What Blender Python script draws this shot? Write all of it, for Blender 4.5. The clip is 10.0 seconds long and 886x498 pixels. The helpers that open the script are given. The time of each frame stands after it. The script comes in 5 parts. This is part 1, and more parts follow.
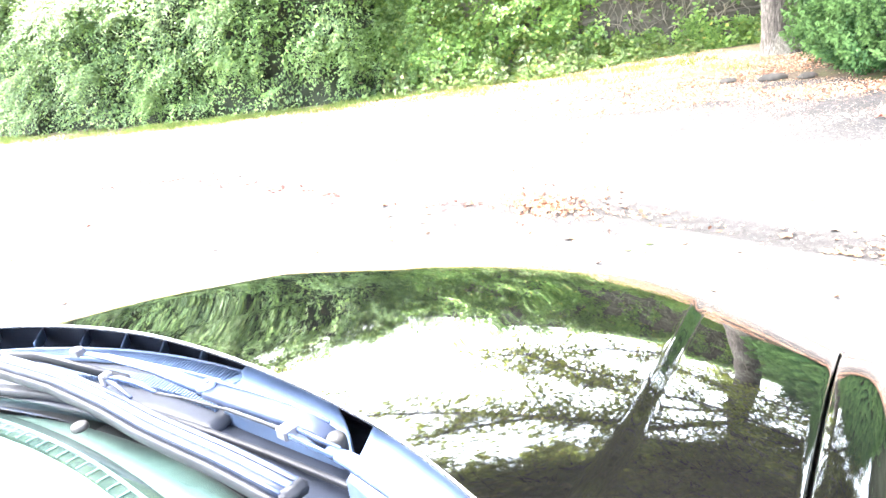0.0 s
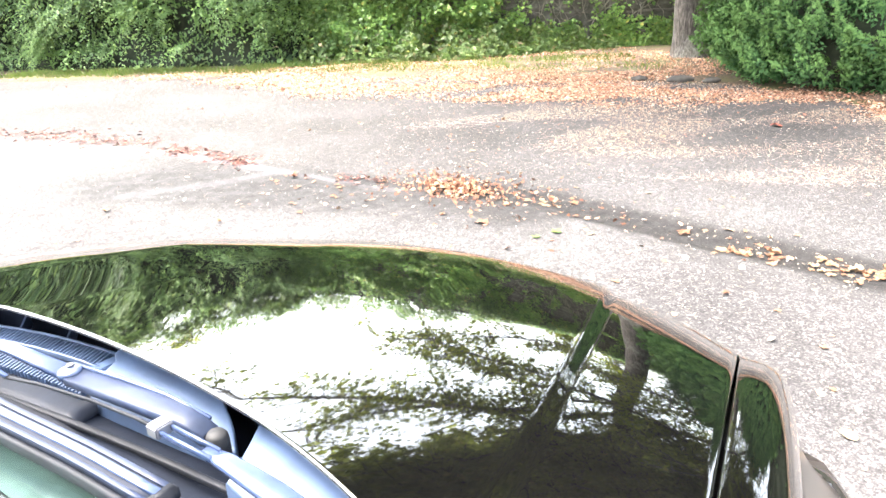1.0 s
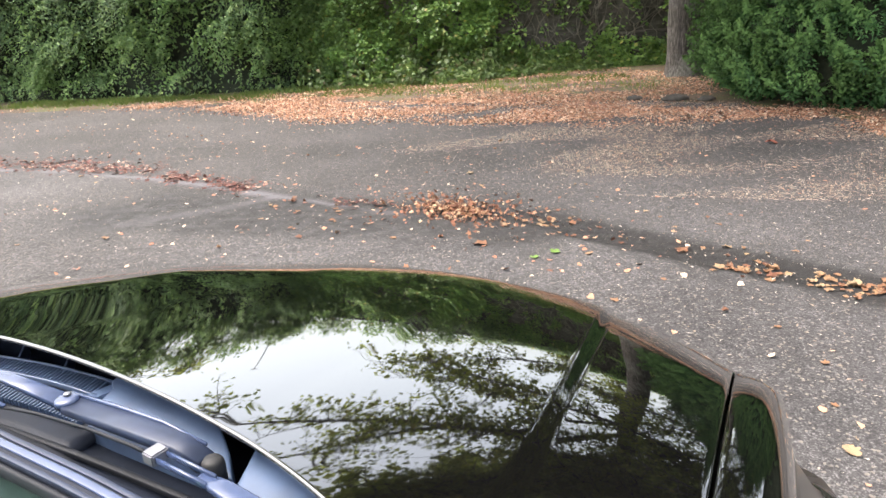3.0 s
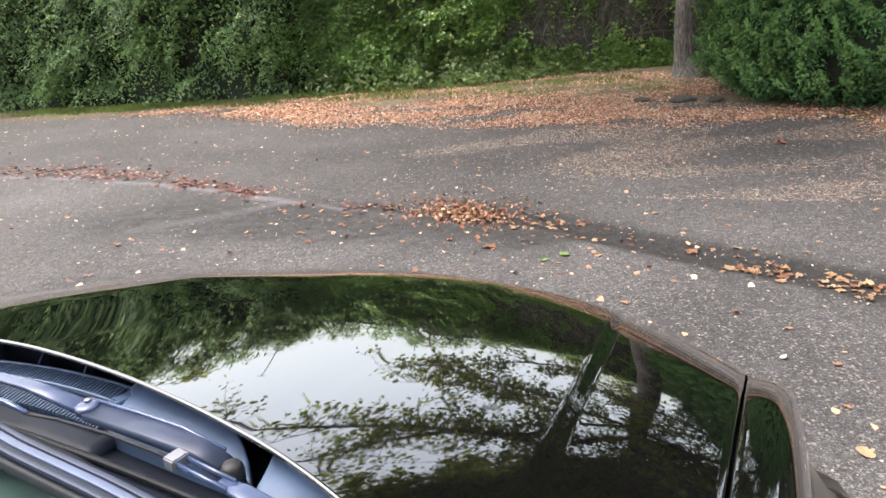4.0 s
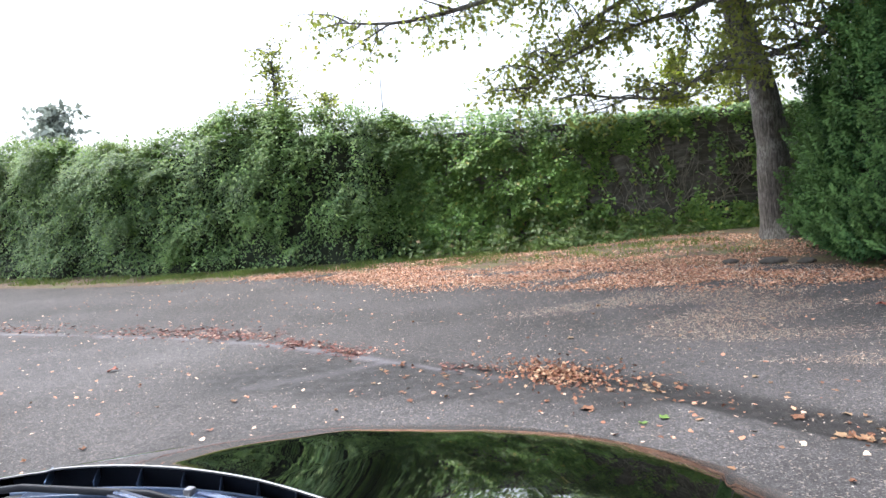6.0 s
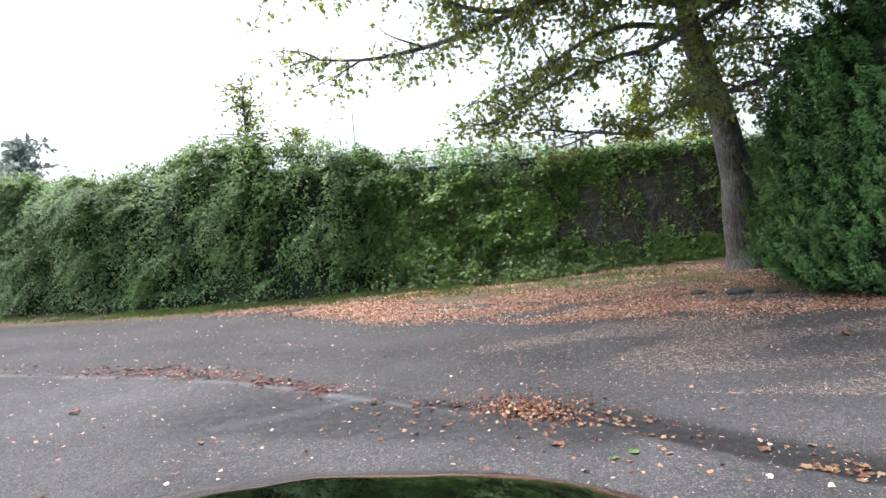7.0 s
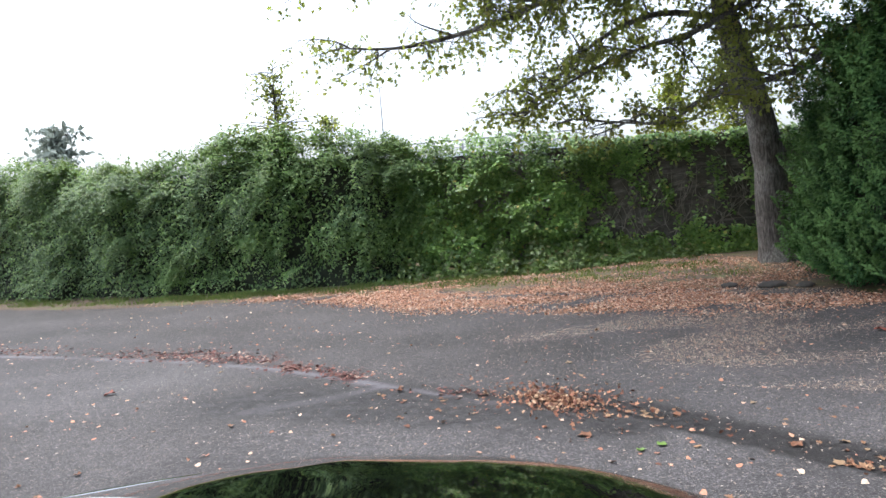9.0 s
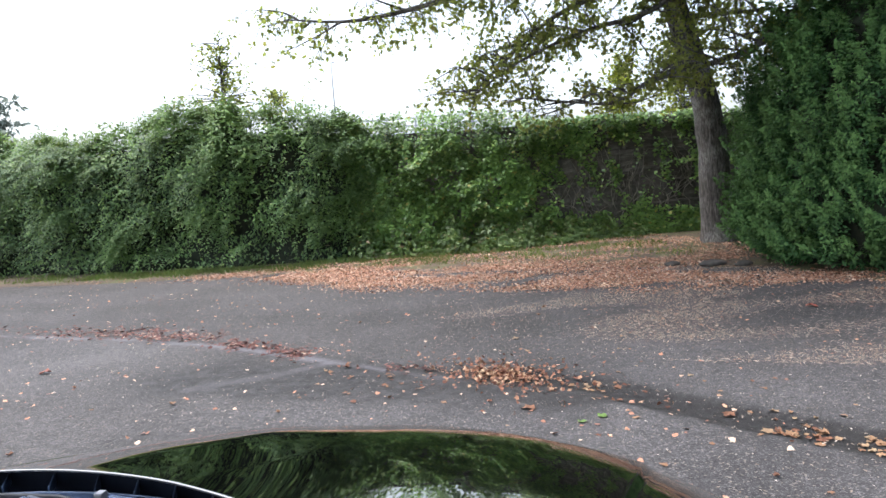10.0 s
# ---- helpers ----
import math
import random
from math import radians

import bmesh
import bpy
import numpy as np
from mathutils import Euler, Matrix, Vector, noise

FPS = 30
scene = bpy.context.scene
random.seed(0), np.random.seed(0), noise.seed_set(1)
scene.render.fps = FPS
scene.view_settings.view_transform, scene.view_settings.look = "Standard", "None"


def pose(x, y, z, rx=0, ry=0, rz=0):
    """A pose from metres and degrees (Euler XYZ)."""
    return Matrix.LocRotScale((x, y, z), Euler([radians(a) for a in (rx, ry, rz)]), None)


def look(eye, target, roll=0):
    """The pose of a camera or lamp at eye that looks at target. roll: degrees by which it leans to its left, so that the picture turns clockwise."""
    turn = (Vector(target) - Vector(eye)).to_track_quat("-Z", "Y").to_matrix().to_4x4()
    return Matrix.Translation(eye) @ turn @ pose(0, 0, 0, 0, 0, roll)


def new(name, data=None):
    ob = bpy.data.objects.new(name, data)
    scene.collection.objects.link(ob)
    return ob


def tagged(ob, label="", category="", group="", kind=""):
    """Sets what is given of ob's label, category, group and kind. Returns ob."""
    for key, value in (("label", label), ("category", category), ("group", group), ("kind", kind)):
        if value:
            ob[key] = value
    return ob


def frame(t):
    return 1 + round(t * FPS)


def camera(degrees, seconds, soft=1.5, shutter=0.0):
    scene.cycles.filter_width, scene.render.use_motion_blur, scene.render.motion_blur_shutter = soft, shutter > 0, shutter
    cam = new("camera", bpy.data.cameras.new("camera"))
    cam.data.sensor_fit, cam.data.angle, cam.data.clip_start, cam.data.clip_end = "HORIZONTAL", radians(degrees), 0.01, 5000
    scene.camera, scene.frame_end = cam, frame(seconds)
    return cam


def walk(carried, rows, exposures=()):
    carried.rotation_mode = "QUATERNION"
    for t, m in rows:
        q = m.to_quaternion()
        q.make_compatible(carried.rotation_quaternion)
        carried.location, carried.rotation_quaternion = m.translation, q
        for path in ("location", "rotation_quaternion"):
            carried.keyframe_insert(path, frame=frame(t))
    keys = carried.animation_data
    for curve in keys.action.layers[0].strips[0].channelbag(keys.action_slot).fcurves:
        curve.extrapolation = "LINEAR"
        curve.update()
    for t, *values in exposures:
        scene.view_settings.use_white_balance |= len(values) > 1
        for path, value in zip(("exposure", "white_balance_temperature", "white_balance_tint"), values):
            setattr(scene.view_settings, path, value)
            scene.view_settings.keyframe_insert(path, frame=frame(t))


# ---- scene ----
# A parked dark car before an ivy-grown wall, seen from beside its windscreen.
cam = camera(66.7, 10.0)
PATH = [
    (0, (0.688, 0.192, 1.458), (0.527, 2.075, 0.805), -8.0),
    (0.5, (0.697, 0.233, 1.457), (0.717, 2.109, 0.763), -3.4),
    (1, (0.688, 0.251, 1.447), (0.788, 2.108, 0.709), -1.9),
    (1.5, (0.687, 0.25, 1.445), (0.806, 2.107, 0.713), -1.1),
    (2, (0.697, 0.242, 1.449), (0.818, 2.105, 0.731), -1.8),
    (2.5, (0.697, 0.242, 1.451), (0.813, 2.115, 0.759), -2.5),
    (4, (0.69, 0.236, 1.457), (0.77, 2.119, 0.79), -3.6),
    (4.5, (0.671, 0.119, 1.488), (0.751, 2.014, 0.853), -3.9),
    (5, (0.646, 0.021, 1.536), (0.81, 1.957, 1.061), -2.5),
    (5.5, (0.585, -0.036, 1.552), (0.573, 1.953, 1.343), -4.0),
    (5.7, (0.582, -0.013, 1.54), (0.449, 1.973, 1.346), -4.8),
    (6.8, (0.615, -0.025, 1.572), (0.553, 1.971, 1.435), -5.2),
    (7, (0.619, -0.028, 1.577), (0.577, 1.969, 1.471), -5.2),
    (7.5, (0.612, -0.042, 1.575), (0.575, 1.957, 1.515), -5.1),
    (8, (0.605, -0.033, 1.569), (0.549, 1.965, 1.498), -5.0),
    (8.5, (0.606, -0.027, 1.571), (0.518, 1.967, 1.446), -4.8),
    (9, (0.606, -0.032, 1.57), (0.483, 1.96, 1.441), -4.7),
    (9.5, (0.603, -0.031, 1.567), (0.453, 1.96, 1.444), -4.5),
    (10, (0.643, -0.024, 1.541), (0.655, 1.966, 1.34), -4.0),
]
EXPOSURES = [(0.0, 4.90, 6550, 10), (0.3, 4.62, 6600, 10), (0.6, 4.25, 6700, 10), (1.0, 3.80, 6850, 9), (1.5, 3.40, 6950, 9), (2.0, 2.92, 6950, 9), (2.5, 2.57, 6950, 10), (2.9, 2.42, 6950, 10),
             (4.5, 2.15, 6700, 10), (5.2, 2.28, 6400, 10), (7.0, 1.91, 6150, 10), (9.2, 1.80, 6150, 10), (10.0, 1.86, 6150, 10)]
walk(cam, [(t, look(eye, target, roll)) for t, eye, target, roll in PATH], EXPOSURES)

# ---- light: a bright overcast sky with a weak, wide sun ----
SUN_ELEVATION, SUN_TURN = 64.0, 280.0
world = bpy.data.worlds.new("overcast_sky")
scene.world = world
world.use_nodes = True
wn, wl = world.node_tree.nodes, world.node_tree.links
sky = wn.new("ShaderNodeTexSky")
sky.sky_type, sky.sun_disc = "NISHITA", False
sky.sun_elevation, sky.sun_rotation = radians(SUN_ELEVATION), radians(SUN_TURN)
sky.air_density, sky.dust_density, sky.ozone_density = 1.0, 5.0, 1.5
soft_sky = wn.new("ShaderNodeHueSaturation")
soft_sky.inputs["Saturation"].default_value = 0.5
wl.new(sky.outputs[0], soft_sky.inputs["Color"])
wl.new(soft_sky.outputs[0], wn["Background"].inputs["Color"])
wn["Background"].inputs["Strength"].default_value = 0.15
sun = new("sun", bpy.data.lights.new("sun", "SUN"))
sun.data.energy, sun.data.angle, sun.data.color = 0.5, radians(50), (1.0, 0.97, 0.94)
sun.matrix_world = pose(0, 0, 30, 90 - SUN_ELEVATION, 0, 180 - SUN_TURN)


# ---- materials ----
def material(name, rough=0.8, metal=0.0, spec=0.5):
    m = bpy.data.materials.new(name)
    m.use_nodes = True
    b = m.node_tree.nodes["Principled BSDF"]
    b.inputs["Roughness"].default_value = rough
    b.inputs["Metallic"].default_value = metal
    b.inputs["Specular IOR Level"].default_value = spec
    return m, m.node_tree.nodes, m.node_tree.links, b


def tex_noise(n, l, scale, detail=4.0, rough=0.55, coords="Object", stretch=None):
    tc = n.new("ShaderNodeTexCoord")
    t = n.new("ShaderNodeTexNoise")
    t.inputs["Scale"].default_value, t.inputs["Detail"].default_value, t.inputs["Roughness"].default_value = scale, detail, rough
    if stretch:
        mp = n.new("ShaderNodeMapping")
        mp.inputs["Scale"].default_value = stretch
        l.new(tc.outputs[coords], mp.inputs["Vector"])
        l.new(mp.outputs[0], t.inputs["Vector"])
    else:
        l.new(tc.outputs[coords], t.inputs["Vector"])
    return t.outputs["Fac"]


def tex_voronoi(n, l, scale, out="Color", coords="Object"):
    tc = n.new("ShaderNodeTexCoord")
    t = n.new("ShaderNodeTexVoronoi")
    t.inputs["Scale"].default_value = scale
    l.new(tc.outputs[coords], t.inputs["Vector"])
    return t.outputs[out]


def ramp(n, l, fac, stops):
    r = n.new("ShaderNodeValToRGB")
    e = r.color_ramp.elements
    while len(e) < len(stops):
        e.new(0.5)
    for el, (p, c) in zip(e, stops):
        el.position, el.color = p, (*c, 1) if len(c) == 3 else c
    l.new(fac, r.inputs[0])
    return r.outputs[0]


def grey(v):
    return (v, v, v)


def mix(n, l, fac, a, b, mode="MIX"):
    m = n.new("ShaderNodeMix")
    m.data_type, m.blend_type = "RGBA", mode
    for k, v in ((0, fac), (6, a), (7, b)):
        if isinstance(v, (int, float)):
            m.inputs[k].default_value = v
        elif isinstance(v, tuple):
            m.inputs[k].default_value = (*v, 1)
        else:
            l.new(v, m.inputs[k])
    return m.outputs[2]


def bump(n, l, b, height, strength=0.3, dist=0.01):
    k = n.new("ShaderNodeBump")
    k.inputs["Strength"].default_value, k.inputs["Distance"].default_value = strength, dist
    l.new(height, k.inputs["Height"])
    l.new(k.outputs[0], b.inputs["Normal"])


def attribute(n, name):
    a = n.new("ShaderNodeAttribute")
    a.attribute_name = name
    return a.outputs["Fac"]


def asphalt_material():
    m, n, l, b = material("worn_asphalt", 0.85, 0.0, 0.25)
    chips = tex_voronoi(n, l, 180.0)
    sep = n.new("ShaderNodeSeparateColor")
    l.new(chips, sep.inputs[0])
    fine = ramp(n, l, sep.outputs[0], [(0.0, (0.036, 0.034, 0.0338)), (0.5, (0.053, 0.05, 0.0496)), (0.8, (0.078, 0.0735, 0.0725)), (1.0, (0.13, 0.1225, 0.12))])
    stones = n.new("ShaderNodeSeparateColor")
    l.new(tex_voronoi(n, l, 85.0), stones.inputs[0])
    fine = mix(n, l, 1.0, fine, ramp(n, l, stones.outputs[1], [(0.0, grey(0.82)), (0.7, grey(1.0)), (1.0, grey(1.22))]), "MULTIPLY")
    big = ramp(n, l, tex_noise(n, l, 0.55, 5.0, 0.6), [(0.28, grey(0.6)), (0.7, grey(1.32))])
    mid = ramp(n, l, tex_noise(n, l, 14.0, 8.0, 0.75), [(0.3, grey(0.6)), (0.72, grey(1.25))])
    col = mix(n, l, 1.0, mix(n, l, 1.0, fine, big, "MULTIPLY"), mid, "MULTIPLY")
    grit = ramp(n, l, tex_noise(n, l, 70.0, 4.0, 0.8), [(0.36, grey(0.55)), (0.5, grey(0.97)), (0.64, grey(1.5))])
    col = mix(n, l, 0.6, col, mix(n, l, 1.0, col, grit, "MULTIPLY"))
    flecks = n.new("ShaderNodeSeparateColor")
    l.new(tex_voronoi(n, l, 95.0), flecks.inputs[0])
    col = mix(n, l, ramp(n, l, flecks.outputs[2], [(0.95, grey(0.0)), (0.96, grey(0.6))]), col, (0.17, 0.15, 0.125))
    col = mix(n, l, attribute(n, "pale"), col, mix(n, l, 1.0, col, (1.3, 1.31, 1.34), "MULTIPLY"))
    col = mix(n, l, attribute(n, "silt"), col, mix(n, l, 0.4, (0.125, 0.118, 0.128), mid, "MULTIPLY"))
    wet = attribute(n, "wet")
    col = mix(n, l, wet, col, mix(n, l, 0.3, (0.006, 0.0056, 0.0054), fine))
    l.new(col, b.inputs["Base Color"])
    rough = mix(n, l, wet, grey(0.88), ramp(n, l, tex_noise(n, l, 9.0), [(0.35, grey(0.5)), (0.65, grey(0.75))]))
    l.new(rough, b.inputs["Roughness"])
    bump(n, l, b, tex_voronoi(n, l, 135.0, "Distance"), 0.3, 0.005)
    return m


def leaf_material(name, stops, rough=0.55, through_light=0.3, tint=None, patch=0.9, gloss=0.35, lit_tip=None):
    m, n, l, b = material(name, rough, 0.0, gloss)
    geo = n.new("ShaderNodeNewGeometry")
    col = ramp(n, l, geo.outputs["Random Per Island"], stops)
    area = ramp(n, l, tex_noise(n, l, patch, 3.0), [(0.32, grey(0.62)), (0.66, grey(1.35))])
    col = mix(n, l, 1.0, col, area, "MULTIPLY")
    if tint:
        col = mix(n, l, ramp(n, l, tex_noise(n, l, 0.45, 2.0), [(0.5, grey(0.0)), (0.66, grey(0.75))]), col, tint)
    if lit_tip:
        # spray ends lighter: fresh growth, plus the light they catch, put into colour
        col = mix(n, l, ramp(n, l, attribute(n, "tip"), [(0.5, grey(0.0)), (0.95, grey(0.95))]), col, lit_tip)
    l.new(col, b.inputs["Base Color"])
    t = n.new("ShaderNodeBsdfTranslucent")
    l.new(mix(n, l, 0.5, col, (0.30, 0.36, 0.04), "MIX") if through_light > 0.2 else col, t.inputs["Color"])
    mx = n.new("ShaderNodeMixShader")
    mx.inputs[0].default_value = through_light
    l.new(b.outputs[0], mx.inputs[1])
    l.new(t.outputs[0], mx.inputs[2])
    l.new(mx.outputs[0], n["Material Output"].inputs["Surface"])
    return m


def dry_leaf_material(name, stops, per_object=False):
    m, n, l, b = material(name, 0.7, 0.0, 0.3)
    if per_object:
        fac = n.new("ShaderNodeObjectInfo").outputs["Random"]
    else:
        fac = n.new("ShaderNodeNewGeometry").outputs["Random Per Island"]
    col = ramp(n, l, fac, stops)
    col = mix(n, l, 1.0, col, ramp(n, l, tex_noise(n, l, 40.0), [(0.3, grey(0.65)), (0.7, grey(1.2))]), "MULTIPLY")
    l.new(col, b.inputs["Base Color"])
    return m


def bark_material(name="grey_bark", cover=0.9):
    m, n, l, b = material(name, 0.9)
    ridges = tex_noise(n, l, 14.0, 7.0, 0.7, stretch=(2.6, 2.6, 0.4))
    col = ramp(n, l, ridges, [(0.34, (0.014, 0.012, 0.011)), (0.5, (0.06, 0.053, 0.047)), (0.68, (0.17, 0.155, 0.14))])
    lichen = mix(n, l, 1.0, ramp(n, l, tex_noise(n, l, 1.5, 5.0, 0.65), [(0.47 if cover < 1 else 0.36, grey(0)), (0.64, grey(cover))]), ramp(n, l, tex_noise(n, l, 30.0, 4.0, 0.7, stretch=(1.5, 1.5, 0.5)), [(0.42, grey(0.1)), (0.6, grey(1.0))]), "MULTIPLY")
    col = mix(n, l, lichen, col, (0.27, 0.265, 0.25))
    moss = ramp(n, l, tex_noise(n, l, 2.1, 4.0), [(0.55, grey(0)), (0.72, grey(0.4))])
    col = mix(n, l, moss, col, (0.075, 0.075, 0.045))
    l.new(col, b.inputs["Base Color"])
    bump(n, l, b, ridges, 0.8, 0.03)
    return m


def wall_material():
    m, n, l, b = material("stained_concrete", 0.92)
    col = ramp(n, l, tex_noise(n, l, 2.2, 7.0, 0.65), [(0.28, (0.055, 0.05, 0.044)), (0.52, (0.14, 0.128, 0.113)), (0.75, (0.27, 0.25, 0.225))])
    run = ramp(n, l, tex_noise(n, l, 1.3, 4.0, stretch=(4.0, 1.0, 0.35)), [(0.4, grey(0.72)), (0.65, grey(1.1))])
    col = mix(n, l, 1.0, col, run, "MULTIPLY")
    l.new(col, b.inputs["Base Color"])
    bump(n, l, b, tex_noise(n, l, 30.0), 0.4, 0.01)
    return m


def soil_material():
    m, n, l, b = material("littered_soil", 0.95)
    col = ramp(n, l, tex_noise(n, l, 28.0, 6.0, 0.7), [(0.3, (0.03, 0.022, 0.015)), (0.5, (0.085, 0.06, 0.038)), (0.7, (0.18, 0.125, 0.08))])
    moss = ramp(n, l, tex_noise(n, l, 1.4, 4.0), [(0.5, grey(0)), (0.62, grey(0.7))])
    col = mix(n, l, moss, col, (0.09, 0.10, 0.03))
    l.new(col, b.inputs["Base Color"])
    bump(n, l, b, tex_noise(n, l, 40.0), 0.6, 0.02)
    return m


def plain(name, colour, rough=0.6, metal=0.0, spec=0.5, vary=0.2, scale=12.0, relief=0.0):
    m, n, l, b = material(name, rough, metal, spec)
    v = ramp(n, l, tex_noise(n, l, scale, 5.0), [(0.3, grey(1 - vary)), (0.7, grey(1 + vary))])
    l.new(mix(n, l, 1.0, colour, v, "MULTIPLY"), b.inputs["Base Color"])
    if relief:
        bump(n, l, b, tex_noise(n, l, scale * 6), relief, 0.002)
    return m


ASPHALT = asphalt_material()
BARK, WALL, SOIL = bark_material(), wall_material(), soil_material()
LIMB_BARK = bark_material("lichened_bark", 1.0)
STEM = plain("dry_grey_stem", (0.17, 0.155, 0.13), 0.9, vary=0.4, scale=8.0)
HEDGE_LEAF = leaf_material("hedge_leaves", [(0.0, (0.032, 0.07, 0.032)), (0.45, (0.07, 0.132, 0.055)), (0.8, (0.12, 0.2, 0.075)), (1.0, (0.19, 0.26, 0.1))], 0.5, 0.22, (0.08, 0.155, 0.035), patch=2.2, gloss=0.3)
# lighter copy of the hedge leaf: light from above put into the colour
TOP_LIT_LEAF = leaf_material("sunlit_vine_leaves", [(0.0, (0.06, 0.125, 0.035)), (0.6, (0.11, 0.2, 0.05)), (1.0, (0.18, 0.27, 0.07))], 0.5, 0.3, patch=1.6)
IVY_LEAF = leaf_material("ivy_leaves", [(0.0, (0.05, 0.115, 0.03)), (0.5, (0.125, 0.23, 0.055)), (0.96, (0.2, 0.32, 0.08)), (1.0, (0.34, 0.3, 0.08))], 0.4, 0.22, patch=0.7, gloss=0.5)
TREE_LEAF = leaf_material("tree_leaves", [(0.0, (0.14, 0.165, 0.07)), (0.55, (0.2, 0.225, 0.085)), (0.88, (0.26, 0.27, 0.095)), (1.0, (0.33, 0.25, 0.11))], 0.5, 0.74, patch=1.4)
CONIFER = leaf_material("conifer_sprays", [(0.0, (0.02, 0.055, 0.02)), (0.6, (0.038, 0.096, 0.03)), (1.0, (0.066, 0.137, 0.042))], 0.65, 0.14, gloss=0.2, lit_tip=(0.135, 0.24, 0.064))
YOUNG_LEAF = leaf_material("young_leaves", [(0.0, (0.09, 0.125, 0.022)), (0.6, (0.19, 0.23, 0.035)), (1.0, (0.3, 0.3, 0.06))], 0.5, 0.65)
# near-black colour standing for the deep shade inside hedge and bushes
CORE = plain("inner_shade", (0.018, 0.024, 0.012), 0.95, vary=0.5, scale=6.0)
GRASS = leaf_material("verge_grass", [(0.0, (0.06, 0.11, 0.025)), (0.7, (0.1, 0.16, 0.04)), (1.0, (0.2, 0.19, 0.075))], 0.6, 0.25)
DRY = [(0.0, (0.19, 0.09, 0.062)), (0.35, (0.38, 0.18, 0.112)), (0.7, (0.52, 0.295, 0.185)), (1.0, (0.62, 0.49, 0.37))]
DRAIN_LEAF = dry_leaf_material("drain_leaf", [(0.0, (0.04, 0.018, 0.016)), (0.5, (0.12, 0.042, 0.034)), (0.8, (0.2, 0.085, 0.062)), (1.0, (0.36, 0.27, 0.21))])
DRY_LEAF = dry_leaf_material("dry_leaf", DRY)
PILE_LEAF = dry_leaf_material("pile_leaf", [(0.0, (0.085, 0.035, 0.022)), (0.45, (0.2, 0.085, 0.05)), (0.75, (0.31, 0.165, 0.095)), (1.0, (0.45, 0.32, 0.2))])
SINGLE_LEAF = dry_leaf_material("single_leaf", [(0.0, (0.14, 0.06, 0.036)), (0.4, (0.22, 0.118, 0.064)), (0.8, (0.27, 0.165, 0.092)), (1.0, (0.28, 0.2, 0.12))], True)
GREEN_LEAF = plain("green_leaf", (0.1, 0.17, 0.035), 0.5)
RED_LEAF = plain("red_leaf", (0.22, 0.055, 0.03), 0.6)
# the haze of distance is put into this pale, greyed leaf colour
HAZY_LEAF = leaf_material("haze_tinted_leaves", [(0.0, (0.2, 0.235, 0.2)), (1.0, (0.32, 0.36, 0.3))], 0.8, 0.2)
WEED = leaf_material("weed_leaves", [(0.0, (0.03, 0.06, 0.016)), (0.7, (0.07, 0.125, 0.03)), (0.93, (0.12, 0.165, 0.05)), (1.0, (0.22, 0.16, 0.1))], 0.5, 0.3, patch=1.8)
STRAW = dry_leaf_material("straw", [(0.0, (0.28, 0.17, 0.12)), (0.6, (0.42, 0.31, 0.235)), (1.0, (0.6, 0.53, 0.45))])
CHIPS = dry_leaf_material("pale_chips", [(0.0, (0.15, 0.115, 0.085)), (0.6, (0.24, 0.2, 0.16)), (1.0, (0.42, 0.38, 0.33))])


def car_paint_material():
    m, n, l, b = material("black_car_paint", 0.06, 0.0, 0.5)
    col = ramp(n, l, tex_noise(n, l, 6.0), [(0.3, (0.0016, 0.0017, 0.0017)), (0.7, (0.003, 0.003, 0.003))])
    l.new(col, b.inputs["Base Color"])
    l.new(ramp(n, l, tex_noise(n, l, 3.0, 6.0), [(0.4, grey(0.015)), (0.8, grey(0.05))]), b.inputs["Roughness"])
    b.inputs["Specular IOR Level"].default_value = 0.6
    b.inputs["Coat Weight"].default_value = 1.0
    b.inputs["Coat IOR"].default_value = 1.85
    b.inputs["Coat Roughness"].default_value = 0.015
    bump(n, l, b, mix(n, l, 0.05, tex_noise(n, l, 5.0, 2.0), tex_noise(n, l, 24.0, 2.0)), 0.045, 0.012)
    return m


def glass_material(name, tint, gloss=1.0):
    m = bpy.data.materials.new(name)
    m.use_nodes = True
    n, l = m.node_tree.nodes, m.node_tree.links
    n.remove(n["Principled BSDF"])
    t, g, f, mx = n.new("ShaderNodeBsdfTransparent"), n.new("ShaderNodeBsdfGlossy"), n.new("ShaderNodeLayerWeight"), n.new("ShaderNodeMixShader")
    f.inputs["Blend"].default_value = 0.5
    power, part_of = n.new("ShaderNodeMath"), n.new("ShaderNodeMath")
    power.operation, part_of.operation = "POWER", "MULTIPLY_ADD"
    power.inputs[1].default_value, part_of.inputs[1].default_value, part_of.inputs[2].default_value = 5.0, 0.9, 0.05
    t.inputs["Color"].default_value, g.inputs["Roughness"].default_value = (*tint, 1), 0.02
    for a, c in ((f.outputs["Facing"], power.inputs[0]), (power.outputs[0], part_of.inputs[0]), (part_of.outputs[0], mx.inputs[0]), (t.outputs[0], mx.inputs[1]), (g.outputs[0], mx.inputs[2]), (mx.outputs[0], n["Material Output"].inputs["Surface"])):
        l.new(a, c)
    return m


PAINT = car_paint_material()


def dusty_paint_material():
    m, n, l, b = material("dusty_black_paint", 0.3, 0.0, 0.5)
    dust = ramp(n, l, tex_noise(n, l, 4.0, 6.0, 0.65), [(0.3, (0.022, 0.02, 0.0185)), (0.75, (0.06, 0.049, 0.042))])
    l.new(dust, b.inputs["Base Color"])
    b.inputs["Coat Weight"].default_value, b.inputs["Coat Roughness"].default_value = 0.55, 0.1
    return m


